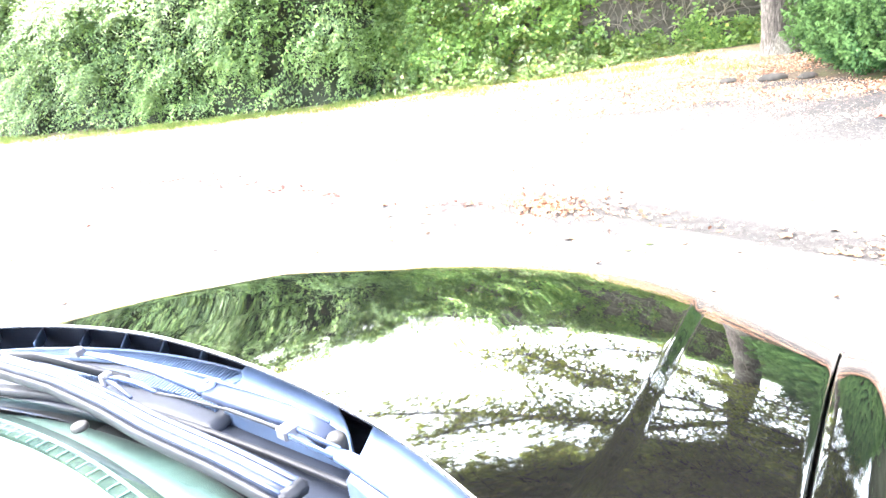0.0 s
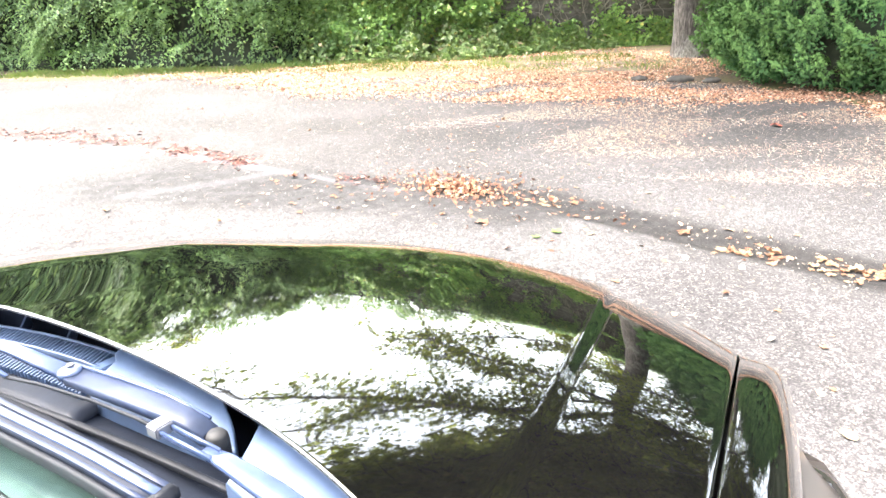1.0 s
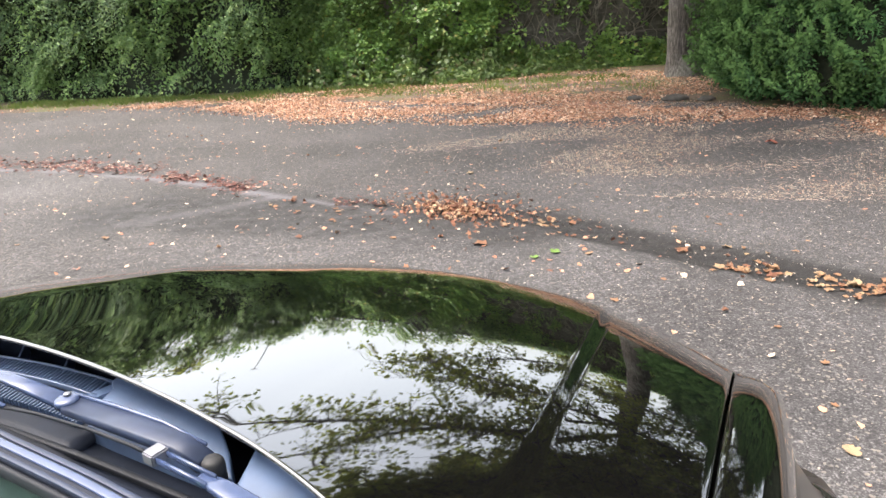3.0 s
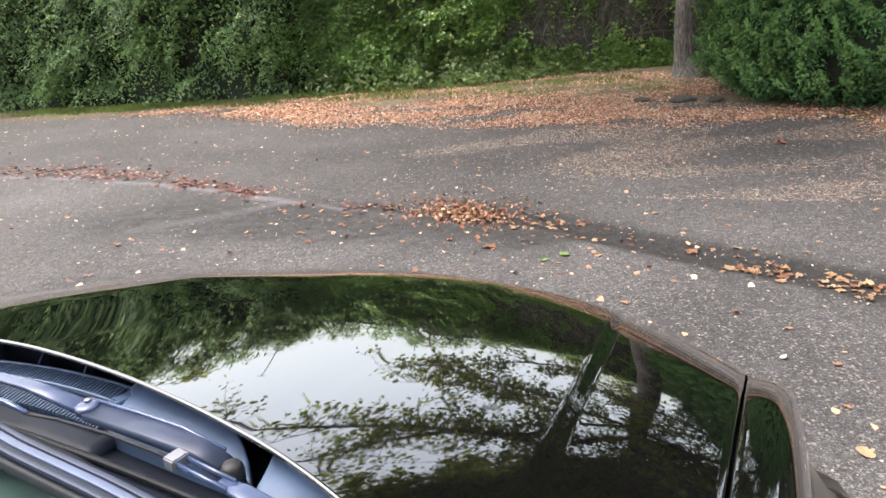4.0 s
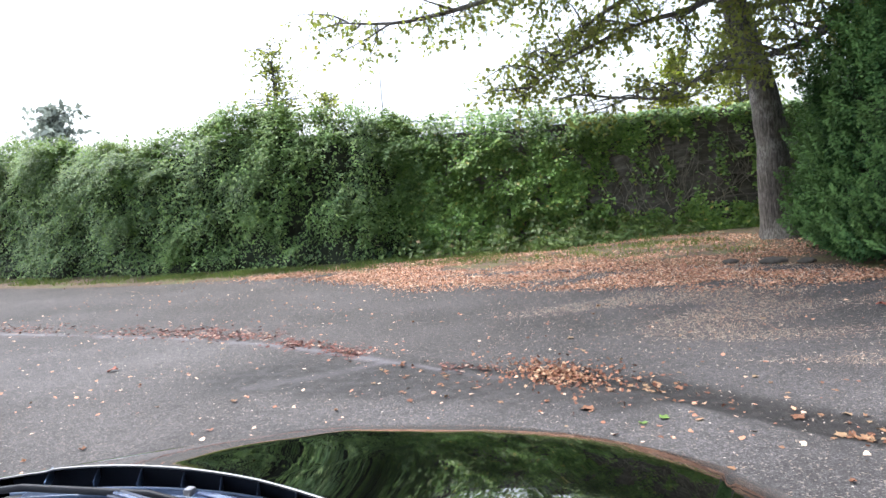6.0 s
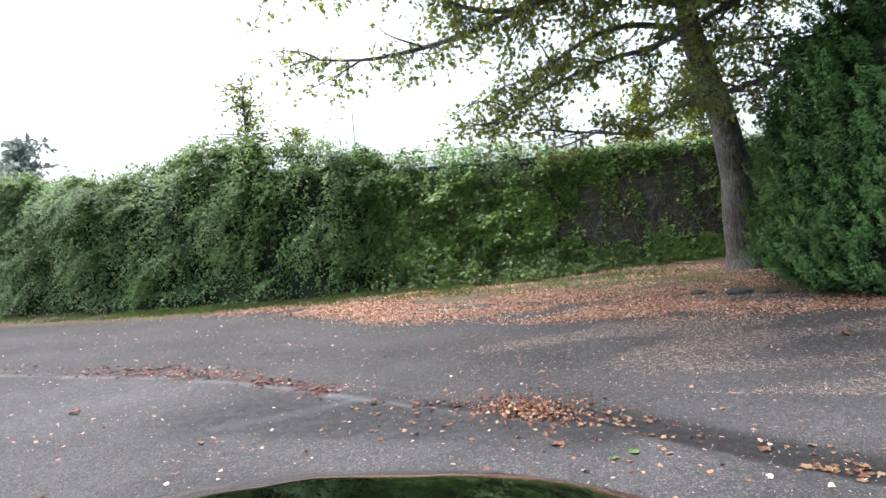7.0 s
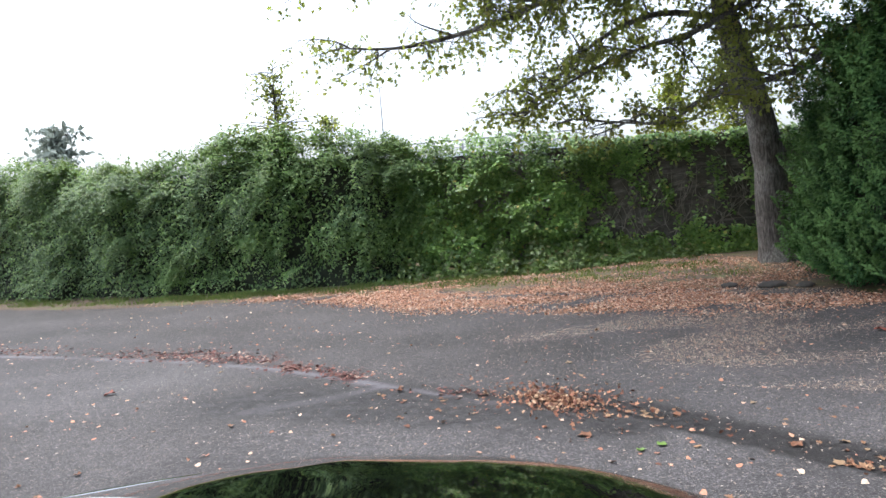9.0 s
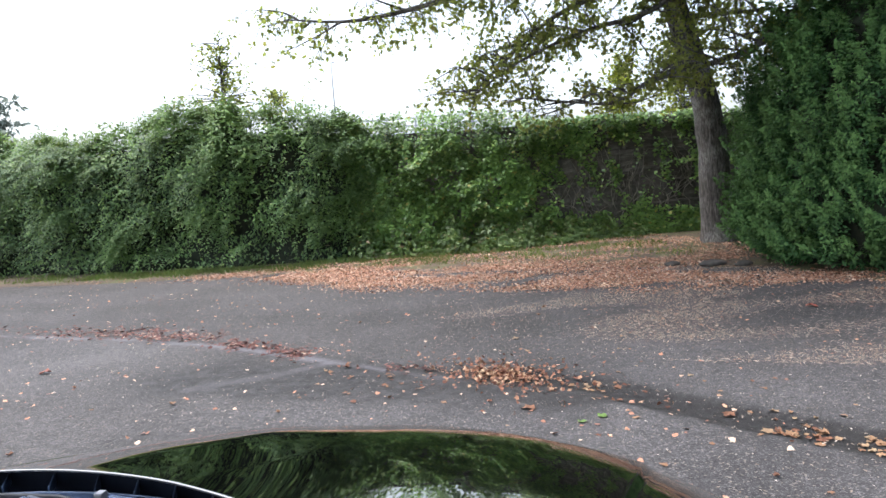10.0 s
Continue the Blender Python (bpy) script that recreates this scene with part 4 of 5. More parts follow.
def rear_z(s):
    """The height of the bonnet's rear edge."""
    d = bonnet_rear(s) - 1.08
    lip = 0.002 if s > 0.3 else 0.002 + 0.0085 * min(1.0, (0.3 - s) / 0.4)
    return lip + 1.042 - 0.172 * d - 0.085 * s * s - (0.09 if s < 0 else 0.02) * s ** 4


def bonnet_z(s, f):
    bulge = (0.004 + 0.006 * smooth((f - 1.05) / 0.65)) * smooth((crease_line(f) + 0.013 - abs(s)) / 0.026)
    t = f - bonnet_rear(s)
    w = max(s, -0.35)
    fall = -0.306 + 0.068 * w + 0.492 * w * w
    level = 0.231 - 0.095 * w - 0.550 * w * w
    droop = -0.206 + 0.141 * w - 0.074 * w * w
    return rear_z(s) + bulge + t * (fall + t * (level + t * droop)) + 0.0925 * max(0.0, f - bonnet_front(s) + 0.378) ** 2


def grid(bm, rows):
    """Faces between equally long rows of places."""
    vs = [[bm.verts.new(p) for p in row] for row in rows]
    for a, b in zip(vs, vs[1:]):
        for i in range(len(a) - 1):
            bm.faces.new((a[i], a[i + 1], b[i + 1], b[i]))
    return vs


def nose(s, f0, lip=0.055, down=0.16):
    """The section of a panel's front edge: it rolls over from the top surface and drops."""
    f1, out = bonnet_front(s), []
    z0 = bonnet_z(s, f1)
    slope = (bonnet_z(s, f1 - 0.01) - z0) / 0.01
    for k in range(1, 9):
        a = math.atan(slope) + (1.45 - math.atan(slope)) * k / 8
        out.append((s, f1 + lip * (math.sin(a) - math.sin(math.atan(slope))), z0 - lip * (math.cos(math.atan(slope)) - math.cos(a))))
    out.append((s, out[-1][1] + 0.012, out[-1][2] - down))
    return out


def panel_rows(ss, n=44):
    rows = []
    for s in ss:
        r, f1 = bonnet_rear(s), bonnet_front(s)
        row = [(s, r + 0.002, bonnet_z(s, r) - 0.006), (s, r + 0.0008, bonnet_z(s, r) - 0.003), (s, r + 0.003, bonnet_z(s, r + 0.003)), (s, r + 0.006, bonnet_z(s, r + 0.006)), (s, r + 0.012, bonnet_z(s, r + 0.012))]
        row += [(s, r + 0.012 + (f1 - r - 0.012) * k / n, bonnet_z(s, r + 0.012 + (f1 - r - 0.012) * k / n)) for k in range(1, n + 1)]
        rows.append(row + nose(s, f1))
    return rows


def build_bonnet():
    bm = bmesh.new()
    inner = sorted(list(np.linspace(-SEAM + 0.012, SEAM - 0.012, 131)) + [q * (0.5285 + 0.003 * k) for k in range(30) for q in (-1, 1)])
    edge = [SEAM - 0.004, SEAM - 0.0025, SEAM - 0.0015]
    ss = [-e for e in edge[::-1]] + inner + edge
    rows = panel_rows(ss)
    for k, drop in ((0, 0.02), (1, 0.0015), (-1, 0.02), (-2, 0.0015)):
        rows[k] = [(a, b, c - drop) for a, b, c in rows[k]]
    grid(bm, rows)
    bmesh.ops.recalc_face_normals(bm, faces=bm.faces)
    part("bonnet", bm, PAINT, car, "glossy black bonnet")


def flare(f):
    u = min(max((1.70 - f) / 0.32, 0.0), 1.0)
    front = 0.11 * u * u * (3 - 2 * u) * min(max((f - 0.2) / 0.5, 0.0), 1.0)
    return front + 0.04 * math.exp(-((f + 1.65) / 0.45) ** 2)


def side_section(f, sign=1):
    """The body side from the bonnet seam or belt line down to the sill."""
    top = bonnet_z(sign * SEAM, f) if f > 0.75 else bonnet_z(sign * SEAM, 0.75) + 0.02 * (0.75 - f) / 3
    w = flare(f)
    return [(SEAM + 0.001, top - 0.02), (SEAM + 0.0015, top - 0.0015), (SEAM + 0.004, top), (0.803, top - 0.002), (0.82, top - 0.008), (0.832, top - 0.02), (0.84, top - 0.038),
            (0.846, top - 0.065), (0.852, top - 0.09), (0.857, top - 0.105), (0.862, top - 0.125), (0.87 + w * 0.3, top - 0.16), (0.878 + w * 0.75, 0.74), (0.893 + w, 0.68), (0.897 + w, 0.55), (0.885 + w, 0.38), (0.86, 0.25), (0.80, 0.2)]


WHEELS = ((0.85, 0.32), (-1.65, 0.32))


def build_side(sign, name):
    bm = bmesh.new()
    # nose corner: the side section runs forward and wraps in ahead of the lamp
    end = bonnet_front(sign * SEAM) + 0.02
    fs = list(np.arange(-2.45, end - 0.2, 0.05)) + [end - d for d in (0.19, 0.15, 0.11, 0.08, 0.06, 0.04, 0.02, 0.0)]
    rows = []
    for f in fs:
        sec = side_section(f, sign)
        row = []
        for k, (s, z) in enumerate(sec):
            inward = (max(0.0, f - end + 0.09) * 6) ** 2 * 0.9
            row.append((sign * (s - inward), f, min(z, sec[0][1] + 0.02 - 0.012 * k) if k > 8 else z))
        rows.append(row)
    top = bmesh.new()
    grid(top, [row[:8] for row in rows])
    bmesh.ops.recalc_face_normals(top, faces=top.faces)
    part("fender", top, PAINT, car, "glossy black front wing")
    grid(bm, [row[7:] for row in rows])
    cut = []
    for face in bm.faces:
        c = face.calc_center_median()
        if any(math.hypot(c.y - wf, c.z - wz) < 0.35 and c.z < 0.64 for wf, wz in WHEELS):
            cut.append(face)
    bmesh.ops.delete(bm, geom=cut, context="FACES")
    bmesh.ops.recalc_face_normals(bm, faces=bm.faces)
    part(name, bm, DUSTY, car, "dusty black body side")


def build_front_and_back():
    bm = bmesh.new()
    rows = []
    for z, grow in ((0.82, -0.02), (0.72, 0.03), (0.6, 0.07), (0.5, 0.1), (0.35, 0.09), (0.22, 0.03)):
        row = []
        for s in np.linspace(-0.74, 0.74, 31):
            row.append((s, bonnet_front(s) + grow + 0.03 - 0.6 * max(0, abs(s) - 0.8), z))
        rows.append(row)
    grid(bm, rows)
    part("front_bumper", bm, PAINT, car, "black front bumper")
    bm = bmesh.new()
    rows = []
    for z, back in ((1.0, 0.0), (0.8, 0.03), (0.55, 0.1), (0.4, 0.1), (0.22, 0.02)):
        rows.append([(s, -2.45 - back - 0.25 * (1 - (s / 0.87) ** 2) ** 0.5 * 0.5, z) for s in np.linspace(-0.87, 0.87, 25)])
    grid(bm, rows)
    part("rear_bumper", bm, PAINT, car, "black rear end")


def cabin_ring(h):
    """The cabin's outline at height h from 0 (belt) to 1 (roof): front, sides and back."""
    out = []
    half, z = 0.80 - 0.20 * h, 0.99 + 0.60 * h
    for s in np.linspace(-1, 1, 17):
        out.append((s * half, 0.925 - 0.30 * (s * 0.8) ** 2 - 1.3 * h, z))
    for k in range(1, 9):
        out.append((half, 0.733 - 1.3 * h + (-2.35 + 0.45 * h - 0.733 + 1.3 * h) * k / 8, z))
    for s in np.linspace(1, -1, 9)[1:]:
        out.append((s * half, -2.35 + 0.45 * h - 0.08 * (1 - s * s), z))
    for k in range(1, 8):
        out.append((-half, -2.35 + 0.45 * h + (0.733 - 1.3 * h + 2.35 - 0.45 * h) * k / 8, z))
    return out


def build_cabin():
    lower, upper = cabin_ring(0.0), cabin_ring(1.0)
    n = len(lower)

    def pane(name, a, b, mat, h0=0.03, h1=0.97, label="", inset=0.0):
        bm = bmesh.new()
        rows = []
        for h in np.linspace(h0, h1, 7):
            ring = cabin_ring(h)
            rows.append([(p[0] * (1 - inset), p[1], p[2]) for p in (ring[i % n] for i in range(a, b + 1))])
        grid(bm, rows)
        ob = part(name, bm, mat, car, label)
        return ob

    pane("windscreen", 0, 16, GLASS, 0.0, 0.96, "green-tinted windscreen").visible_shadow = False
    pane("side_window", 17, 19, DARK_GLASS, 0.06, 0.92, "dark side window")
    pane("side_window", 20, 23, DARK_GLASS, 0.06, 0.92, "dark side window")
    pane("rear_window", 25, 31, DARK_GLASS, 0.1, 0.92, "dark rear window")
    pane("side_window", 34, 37, DARK_GLASS, 0.06, 0.92, "dark side window")
    pane("side_window", 38, 40, DARK_GLASS, 0.06, 0.92, "dark side window")
    for a, b in ((16, 17), (19, 20), (23, 25), (31, 34), (37, 38), (40, 41)):
        pane("pillar", a, b, PAINT, 0.0, 1.0)
    bm = bmesh.new()
    rows = [cabin_ring(1.0)]
    c = (0.0, -0.95, 1.64)
    for k in (0.75, 0.5, 0.25, 0.02):
        rows.append([tuple(c[i] + (p[i] - c[i]) * k + (0.045 * (1 - k) * k * 2 if i == 2 else 0) for i in range(3)) for p in rows[0]])
    rows = [r + [r[0]] for r in rows]
    grid(bm, rows)
    bmesh.ops.remove_doubles(bm, verts=bm.verts, dist=1e-4)
    bmesh.ops.recalc_face_normals(bm, faces=bm.faces)
    part("roof", bm, PAINT, car, "black roof")
    # belt shelf that joins body sides and cabin
    bm = bmesh.new()
    for sign in (1, -1):
        grid(bm, [[(sign * 0.79, f, 1.0), (sign * (SEAM + 0.02), f, bonnet_z(SEAM, max(f, 0.75)) - 0.004)] for f in np.linspace(-2.4, 0.80, 20)])
    part("belt_trim", bm, PAINT, car)


def sweep(points, widths, heights, rounding=0.35, close=True):
    """A bar through the points, with its own width and height at each, and rounded edges."""
    bm = bmesh.new()
    rings = []
    for i, p in enumerate(points):
        a, b = Vector(points[max(i - 1, 0)]), Vector(points[min(i + 1, len(points) - 1)])
        along = (b - a).normalized()
        side = along.cross(Vector((0, 0, 1))).normalized()
        up = side.cross(along)
        w, h, ring = widths[i] / 2, heights[i] / 2, []
        for k in range(12):
            t = 2 * math.pi * k / 12
            cx, cy = math.cos(t), math.sin(t)
            e = rounding
            ring.append(bm.verts.new(Vector(p) + side * w * math.copysign(abs(cx) ** e, cx) + up * h * math.copysign(abs(cy) ** e, cy)))
        rings.append(ring)
    for a, b in zip(rings, rings[1:]):
        for k in range(12):
            bm.faces.new((a[k], a[(k + 1) % 12], b[(k + 1) % 12], b[k]))
    if close:
        bm.faces.new(rings[0][::-1])
        bm.faces.new(rings[-1])
    bmesh.ops.recalc_face_normals(bm, faces=bm.faces)
    return bm


def disc(centre, radius, height, steps=20, dome=0.3, axis="z"):
    """A short rounded cap."""
    bm = bmesh.new()
    rings = []
    for r, h in ((1.0, 0.0), (1.0, 1 - dome), (0.92, 1 - dome * 0.4), (0.7, 1.0)):
        ring = []
        for k in range(steps):
            a = 2 * math.pi * k / steps
            d = (radius * r * math.cos(a), radius * r * math.sin(a), height * h)
            if axis == "x":
                d = (d[2], d[0], d[1])
            ring.append(bm.verts.new(Vector(centre) + Vector(d)))
        rings.append(ring)
    for a, b in zip(rings, rings[1:]):
        for k in range(steps):
            bm.faces.new((a[k], a[(k + 1) % steps], b[(k + 1) % steps], b[k]))
    bm.faces.new(rings[0][::-1])
    bm.faces.new(rings[-1])
    bmesh.ops.recalc_face_normals(bm, faces=bm.faces)
    return bm


def slab(s0, s1, near, far, z_near, z_far, n=24, thick=0.012, crown=0.0):
    """A curved shelf between two lines near(s) and far(s)."""
    bm = bmesh.new()
    top = []
    for s in np.linspace(s0, s1, n):
        a, b = near(s), far(s)
        row = [(s, a, z_near(s) - thick)]
        row += [(s, a + (b - a) * t, z_near(s) + (z_far(s) - z_near(s)) * t + crown * math.sin(math.pi * t)) for t in np.linspace(0, 1, 7)]
        row += [(s, b, z_far(s) - thick)]
        top.append(row)
    vs = grid(bm, top)
    bm.faces.new(vs[0])
    bm.faces.new(vs[-1][::-1])
    bmesh.ops.recalc_face_normals(bm, faces=bm.faces)
    return bm


def glass_edge(s):
    return 0.912 - 0.42 * max(0.0, abs(s - 0.0)) ** 2


def plate(outline, height, thick=0.02, round_off=0.006):
    """A smooth moulded cover over a closed outline, its top at height(s, f), with a rolled edge."""
    bm = bmesh.new()
    cs, cf = sum(p[0] for p in outline) / len(outline), sum(p[1] for p in outline) / len(outline)
    n, rings = len(outline), []
    for grow, drop in ((1.0, thick), (1.0, round_off), (1.0, round_off * 0.3), (0.985, 0.0), (0.93, -0.0005), (0.6, -0.001), (0.25, -0.001)):
        out = round_off * 0.5 if drop >= round_off else 0.0
        ring = []
        for s, f in outline:
            d = math.hypot(s - cs, f - cf)
            k = grow + out / d
            ring.append(bm.verts.new((cs + (s - cs) * k, cf + (f - cf) * k, height(cs + (s - cs) * grow, cf + (f - cf) * grow) - drop)))
        rings.append(ring)
    for p, q in zip(rings, rings[1:]):
        for i in range(n):
            bm.faces.new((p[i], p[(i + 1) % n], q[(i + 1) % n], q[i]))
    bm.faces.new(rings[-1])
    bmesh.ops.recalc_face_normals(bm, faces=bm.faces)
    return bm


def box(centre, size, turn=0.0, bevel=0.0015):
    bm = bmesh.new()
    bmesh.ops.create_cube(bm, size=1.0)
    bmesh.ops.scale(bm, vec=size, verts=bm.verts)
    bmesh.ops.bevel(bm, geom=bm.edges[:], offset=bevel, segments=2, affect="EDGES")
    bmesh.ops.rotate(bm, cent=(0, 0, 0), matrix=Matrix.Rotation(radians(turn), 3, "Z"), verts=bm.verts)
    bmesh.ops.translate(bm, vec=centre, verts=bm.verts)
    return bm


def intake_line(s):
    return 1.082 - (0.42 if s < 0 else 0.50) * s * s


def build_cowl():
    tray = part("cowl_tray", slab(-0.76, 0.76, lambda s: glass_edge(s) - 0.01, lambda s: bonnet_rear(s) + 0.075, lambda s: 1.004 - 0.03 * s * s, lambda s: 0.972 - 0.03 * s * s, 40), TRAY, car, "dark grey scuttle tray behind the bonnet")
    # the wall of the scuttle under the bonnet's rear edge
    bm = bmesh.new()
    grid(bm, [[(s, bonnet_rear(s) + 0.062, bonnet_z(s, bonnet_rear(s)) - 0.022), (s, bonnet_rear(s) + 0.064, bonnet_z(s, bonnet_rear(s)) - 0.034), (s, bonnet_rear(s) + 0.068, 0.962 - 0.03 * s * s)] for s in np.linspace(-0.75, 0.75, 50)])
    part("scuttle_wall", bm, TRAY, tray)
    # shelf with the fine air-intake slats, and the ribs ahead of it
    part("cowl_shelf", slab(-0.72, 0.11, lambda s: glass_edge(s) + 0.02, lambda s: intake_line(s) - 0.038, lambda s: 1.0035 - 0.04 * s * s, lambda s: 1.012 - 0.04 * s * s, 40), TRAY, tray, "dark grey plastic shelf")
    bar = bmesh.new()
    bmesh.ops.create_cube(bar, size=1.0)
    bmesh.ops.scale(bar, vec=(0.0025, 0.026, 0.008), verts=bar.verts)
    slat = part("slat", bar, COWL, tray, smooth=False)
    part("slat_bed", sweep([(s, intake_line(s) - 0.052, 1.0105 - 0.04 * s * s) for s in np.linspace(-0.66, 0.052, 24)], [0.026] * 24, [0.008] * 24, 0.2), MATT_BLACK, tray)
    for row, (s0, s1) in enumerate(((-0.62, 0.05), (-0.62, 0.08))):
        s = s0
        while s < s1:
            ob = slat if (row == 0 and s == s0) else new("slat", slat.data)
            ob.parent = tray
            f = intake_line(s) - (0.052 if row == 0 else 0.100)
            ob.matrix_local = pose(s, f, (1.0145 if row == 0 else 1.0105) - 0.04 * s * s, 0, 0, 14 - 30 * s)
            s += 0.0066
    for k, (s, f) in enumerate(((-0.62, 0.925), (-0.525, 0.972), (-0.43, 1.006), (-0.333, 1.035), (-0.242, 1.052), (-0.15, 1.060), (-0.057, 1.062))):
        part("rib", sweep([(s - 0.024 + 0.03 * s, f + 0.024, 1.010), (s + 0.02, f - 0.024, 1.008)], [0.0028] * 2, [0.022] * 2, 0.1), COWL, tray, smooth=False)
    for off in (-0.037, -0.068):
        part("slat_frame", sweep([(s, intake_line(s) + off, 1.016 - 0.04 * s * s) for s in np.linspace(-0.66, 0.06, 20)], [0.004] * 20, [0.008] * 20), COWL, tray)
    part("slat_end", box((0.061, 1.022, 1.014), (0.020, 0.032, 0.010), -14), COWL, tray, smooth=False)
    # two smooth covers, the first with a rounded end, and a dark well between them
    first = [(0.062, 1.060), (0.10, 1.060), (0.13, 1.058), (0.16, 1.053), (0.19, 1.046), (0.216, 1.038), (0.24, 1.028), (0.262, 1.015), (0.282, 1.001), (0.299, 0.988), (0.312, 0.974), (0.321, 0.965), (0.30, 0.961), (0.25, 0.962), (0.20, 0.964), (0.14, 0.966), (0.10, 0.969), (0.086, 0.985), (0.078, 1.005), (0.076, 1.026), (0.062, 1.036)]
    part("scuttle_cover", plate(first, lambda s, f: 1.031 - 0.205 * max(0.0, 1.058 - f) - 0.02 * max(0.0, s - 0.2), 0.03, 0.003), COWL, car, "smooth satin black scuttle cover")
    second = [(0.322, 1.018), (0.335, 1.014), (0.38, 1.000), (0.43, 0.978), (0.48, 0.955), (0.53, 0.928), (0.58, 0.898), (0.62, 0.872), (0.66, 0.845), (0.64, 0.815), (0.58, 0.838), (0.52, 0.862), (0.46, 0.884), (0.40, 0.903), (0.355, 0.918), (0.349, 0.941), (0.338, 0.975)]
    part("scuttle_cover", plate(second, lambda s, f: 1.030 - 0.10 * max(0.0, 1.025 - 0.42 * (s - 0.3) - f) - 0.06 * max(0.0, s - 0.32), 0.03, 0.004), COWL, car, "smooth satin black scuttle cover")
    # rubber edge of the windscreen, and the dark groove ahead of it
    ss = np.linspace(-0.74, 0.74, 40)
    part("windscreen_seal", sweep([(s, glass_edge(s) + 0.004, 1.012 - 0.03 * s * s) for s in ss], [0.018] * 40, [0.014] * 40, 0.5), RUBBER, car, "black rubber windscreen seal")
    part("groove", sweep([(s, 0.934 - 0.12 * (s - 0.05) ** 2, 1.0035) for s in np.linspace(-0.3, 0.42, 20)], [0.008] * 20, [0.007] * 20, 0.5), RUBBER, tray)
    part("bonnet_seal", sweep([(s, bonnet_rear(s) + 0.07, bonnet_z(s, bonnet_rear(s)) - 0.04) for s in ss], [0.006] * 40, [0.008] * 40, 0.6), RUBBER, car)


def build_wipers():
    first = new("wiper")
    first.parent = car
    tagged(first, "satin black wiper arm and blade")
    part("arm", sweep([(0.306, 0.950, 1.034), (0.27, 0.954, 1.042), (0.20, 0.956, 1.045), (0.10, 0.956, 1.047)], [0.022, 0.026, 0.029, 0.026], [0.016, 0.014, 0.012, 0.010], 0.3), DARK_ARM, first)
    part("arm_ridge", sweep([(0.295, 0.964, 1.043), (0.232, 0.969, 1.05), (0.16, 0.970, 1.052), (0.085, 0.969, 1.053)], [0.004] * 4, [0.005] * 4, 0.6), ARM, first)
    part("arm_tip", sweep([(0.09, 0.957, 1.049), (-0.02, 0.961, 1.054), (-0.13, 0.957, 1.055), (-0.175, 0.952, 1.055)], [0.022, 0.017, 0.012, 0.008], [0.008, 0.006, 0.005, 0.004], 0.25), ARM, first)
    part("hinge_collar", disc((0.093, 0.957, 1.046), 0.0135, 0.010, 24, 0.3), ARM, first)
    part("hinge_pin", disc((0.09, 0.961, 1.056), 0.0042, 0.003), METAL, first, "grey metal hinge pin")
    part("pivot_cap", disc((0.316, 0.950, 1.016), 0.012, 0.026, 24, 0.35), MATT_BLACK, first, "round black pivot cap")
    part("clip", box((-0.196, 0.950, 1.055), (0.016, 0.017, 0.012), 15), METAL, first, "grey metal clip", smooth=False)
    part("blade", sweep([(-0.06, 0.942, 1.04), (-0.3, 0.938, 1.036), (-0.6, 0.86, 1.026), (-0.68, 0.82, 1.018)], [0.008] * 4, [0.014] * 4, 0.5), RUBBER, first)
    second = new("wiper")
    second.parent = car
    tagged(second, "satin black wiper arm and blade")
    part("arm", sweep([(0.56, 0.868, 1.035), (0.498, 0.882, 1.046), (0.434, 0.896, 1.053), (0.375, 0.906, 1.057), (0.345, 0.909, 1.058)], [0.028, 0.026, 0.023, 0.018, 0.012], [0.012, 0.011, 0.009, 0.008, 0.006], 0.3), ARM, second)
    for off in (-0.006, 0.006):
        part("rail", sweep([(0.36, 0.907 + off, 1.060), (0.29, 0.915 + off, 1.061)], [0.0035] * 2, [0.006] * 2, 0.4), ARM, second)
    part("pivot_cap", disc((0.56, 0.868, 1.02), 0.013, 0.026, 24, 0.4), MATT_BLACK, second, "round black pivot cap")
    part("hinge_pin", disc((0.50, 0.886, 1.052), 0.004, 0.003), METAL, second, "grey metal hinge pin")
    part("clip", box((0.283, 0.915, 1.061), (0.017, 0.019, 0.013), -8), METAL, second, "grey metal clip", smooth=False)
    part("rod", sweep([(0.272, 0.916, 1.058), (0.245, 0.919, 1.058), (0.176, 0.922, 1.058), (0.096, 0.920, 1.058), (0.045, 0.914, 1.058)], [0.004, 0.0035, 0.003, 0.003, 0.005], [0.004] * 5, 0.8), RUBBER, second)
    part("bridge", sweep([(0.05, 0.914, 1.06), (0.01, 0.917, 1.062), (-0.03, 0.916, 1.062), (-0.052, 0.912, 1.06)], [0.004, 0.006, 0.006, 0.006], [0.004, 0.006, 0.007, 0.007], 0.25), ARM, second)
    part("bridge_arm", sweep([(0.03, 0.893, 1.06), (-0.02, 0.903, 1.062), (-0.055, 0.909, 1.06)], [0.004, 0.005, 0.005], [0.004, 0.005, 0.005], 0.25), DARK_ARM, second)
    part("bridge_end", box((-0.052, 0.910, 1.061), (0.010, 0.016, 0.016), 12), METAL, second, smooth=False)
    line = [(-0.33, 0.893), (-0.16, 0.898), (-0.02, 0.889), (0.09, 0.876), (0.238, 0.867), (0.343, 0.856)]
    fine = [(s, float(np.interp(s, [p[0] for p in line], [p[1] for p in line]))) for s in np.linspace(-0.33, 0.343, 24)]
    part("blade", sweep([(s, f, 1.046) for s, f in fine], [0.027] * 24, [0.010] * 24, 0.25), TRAY, second)
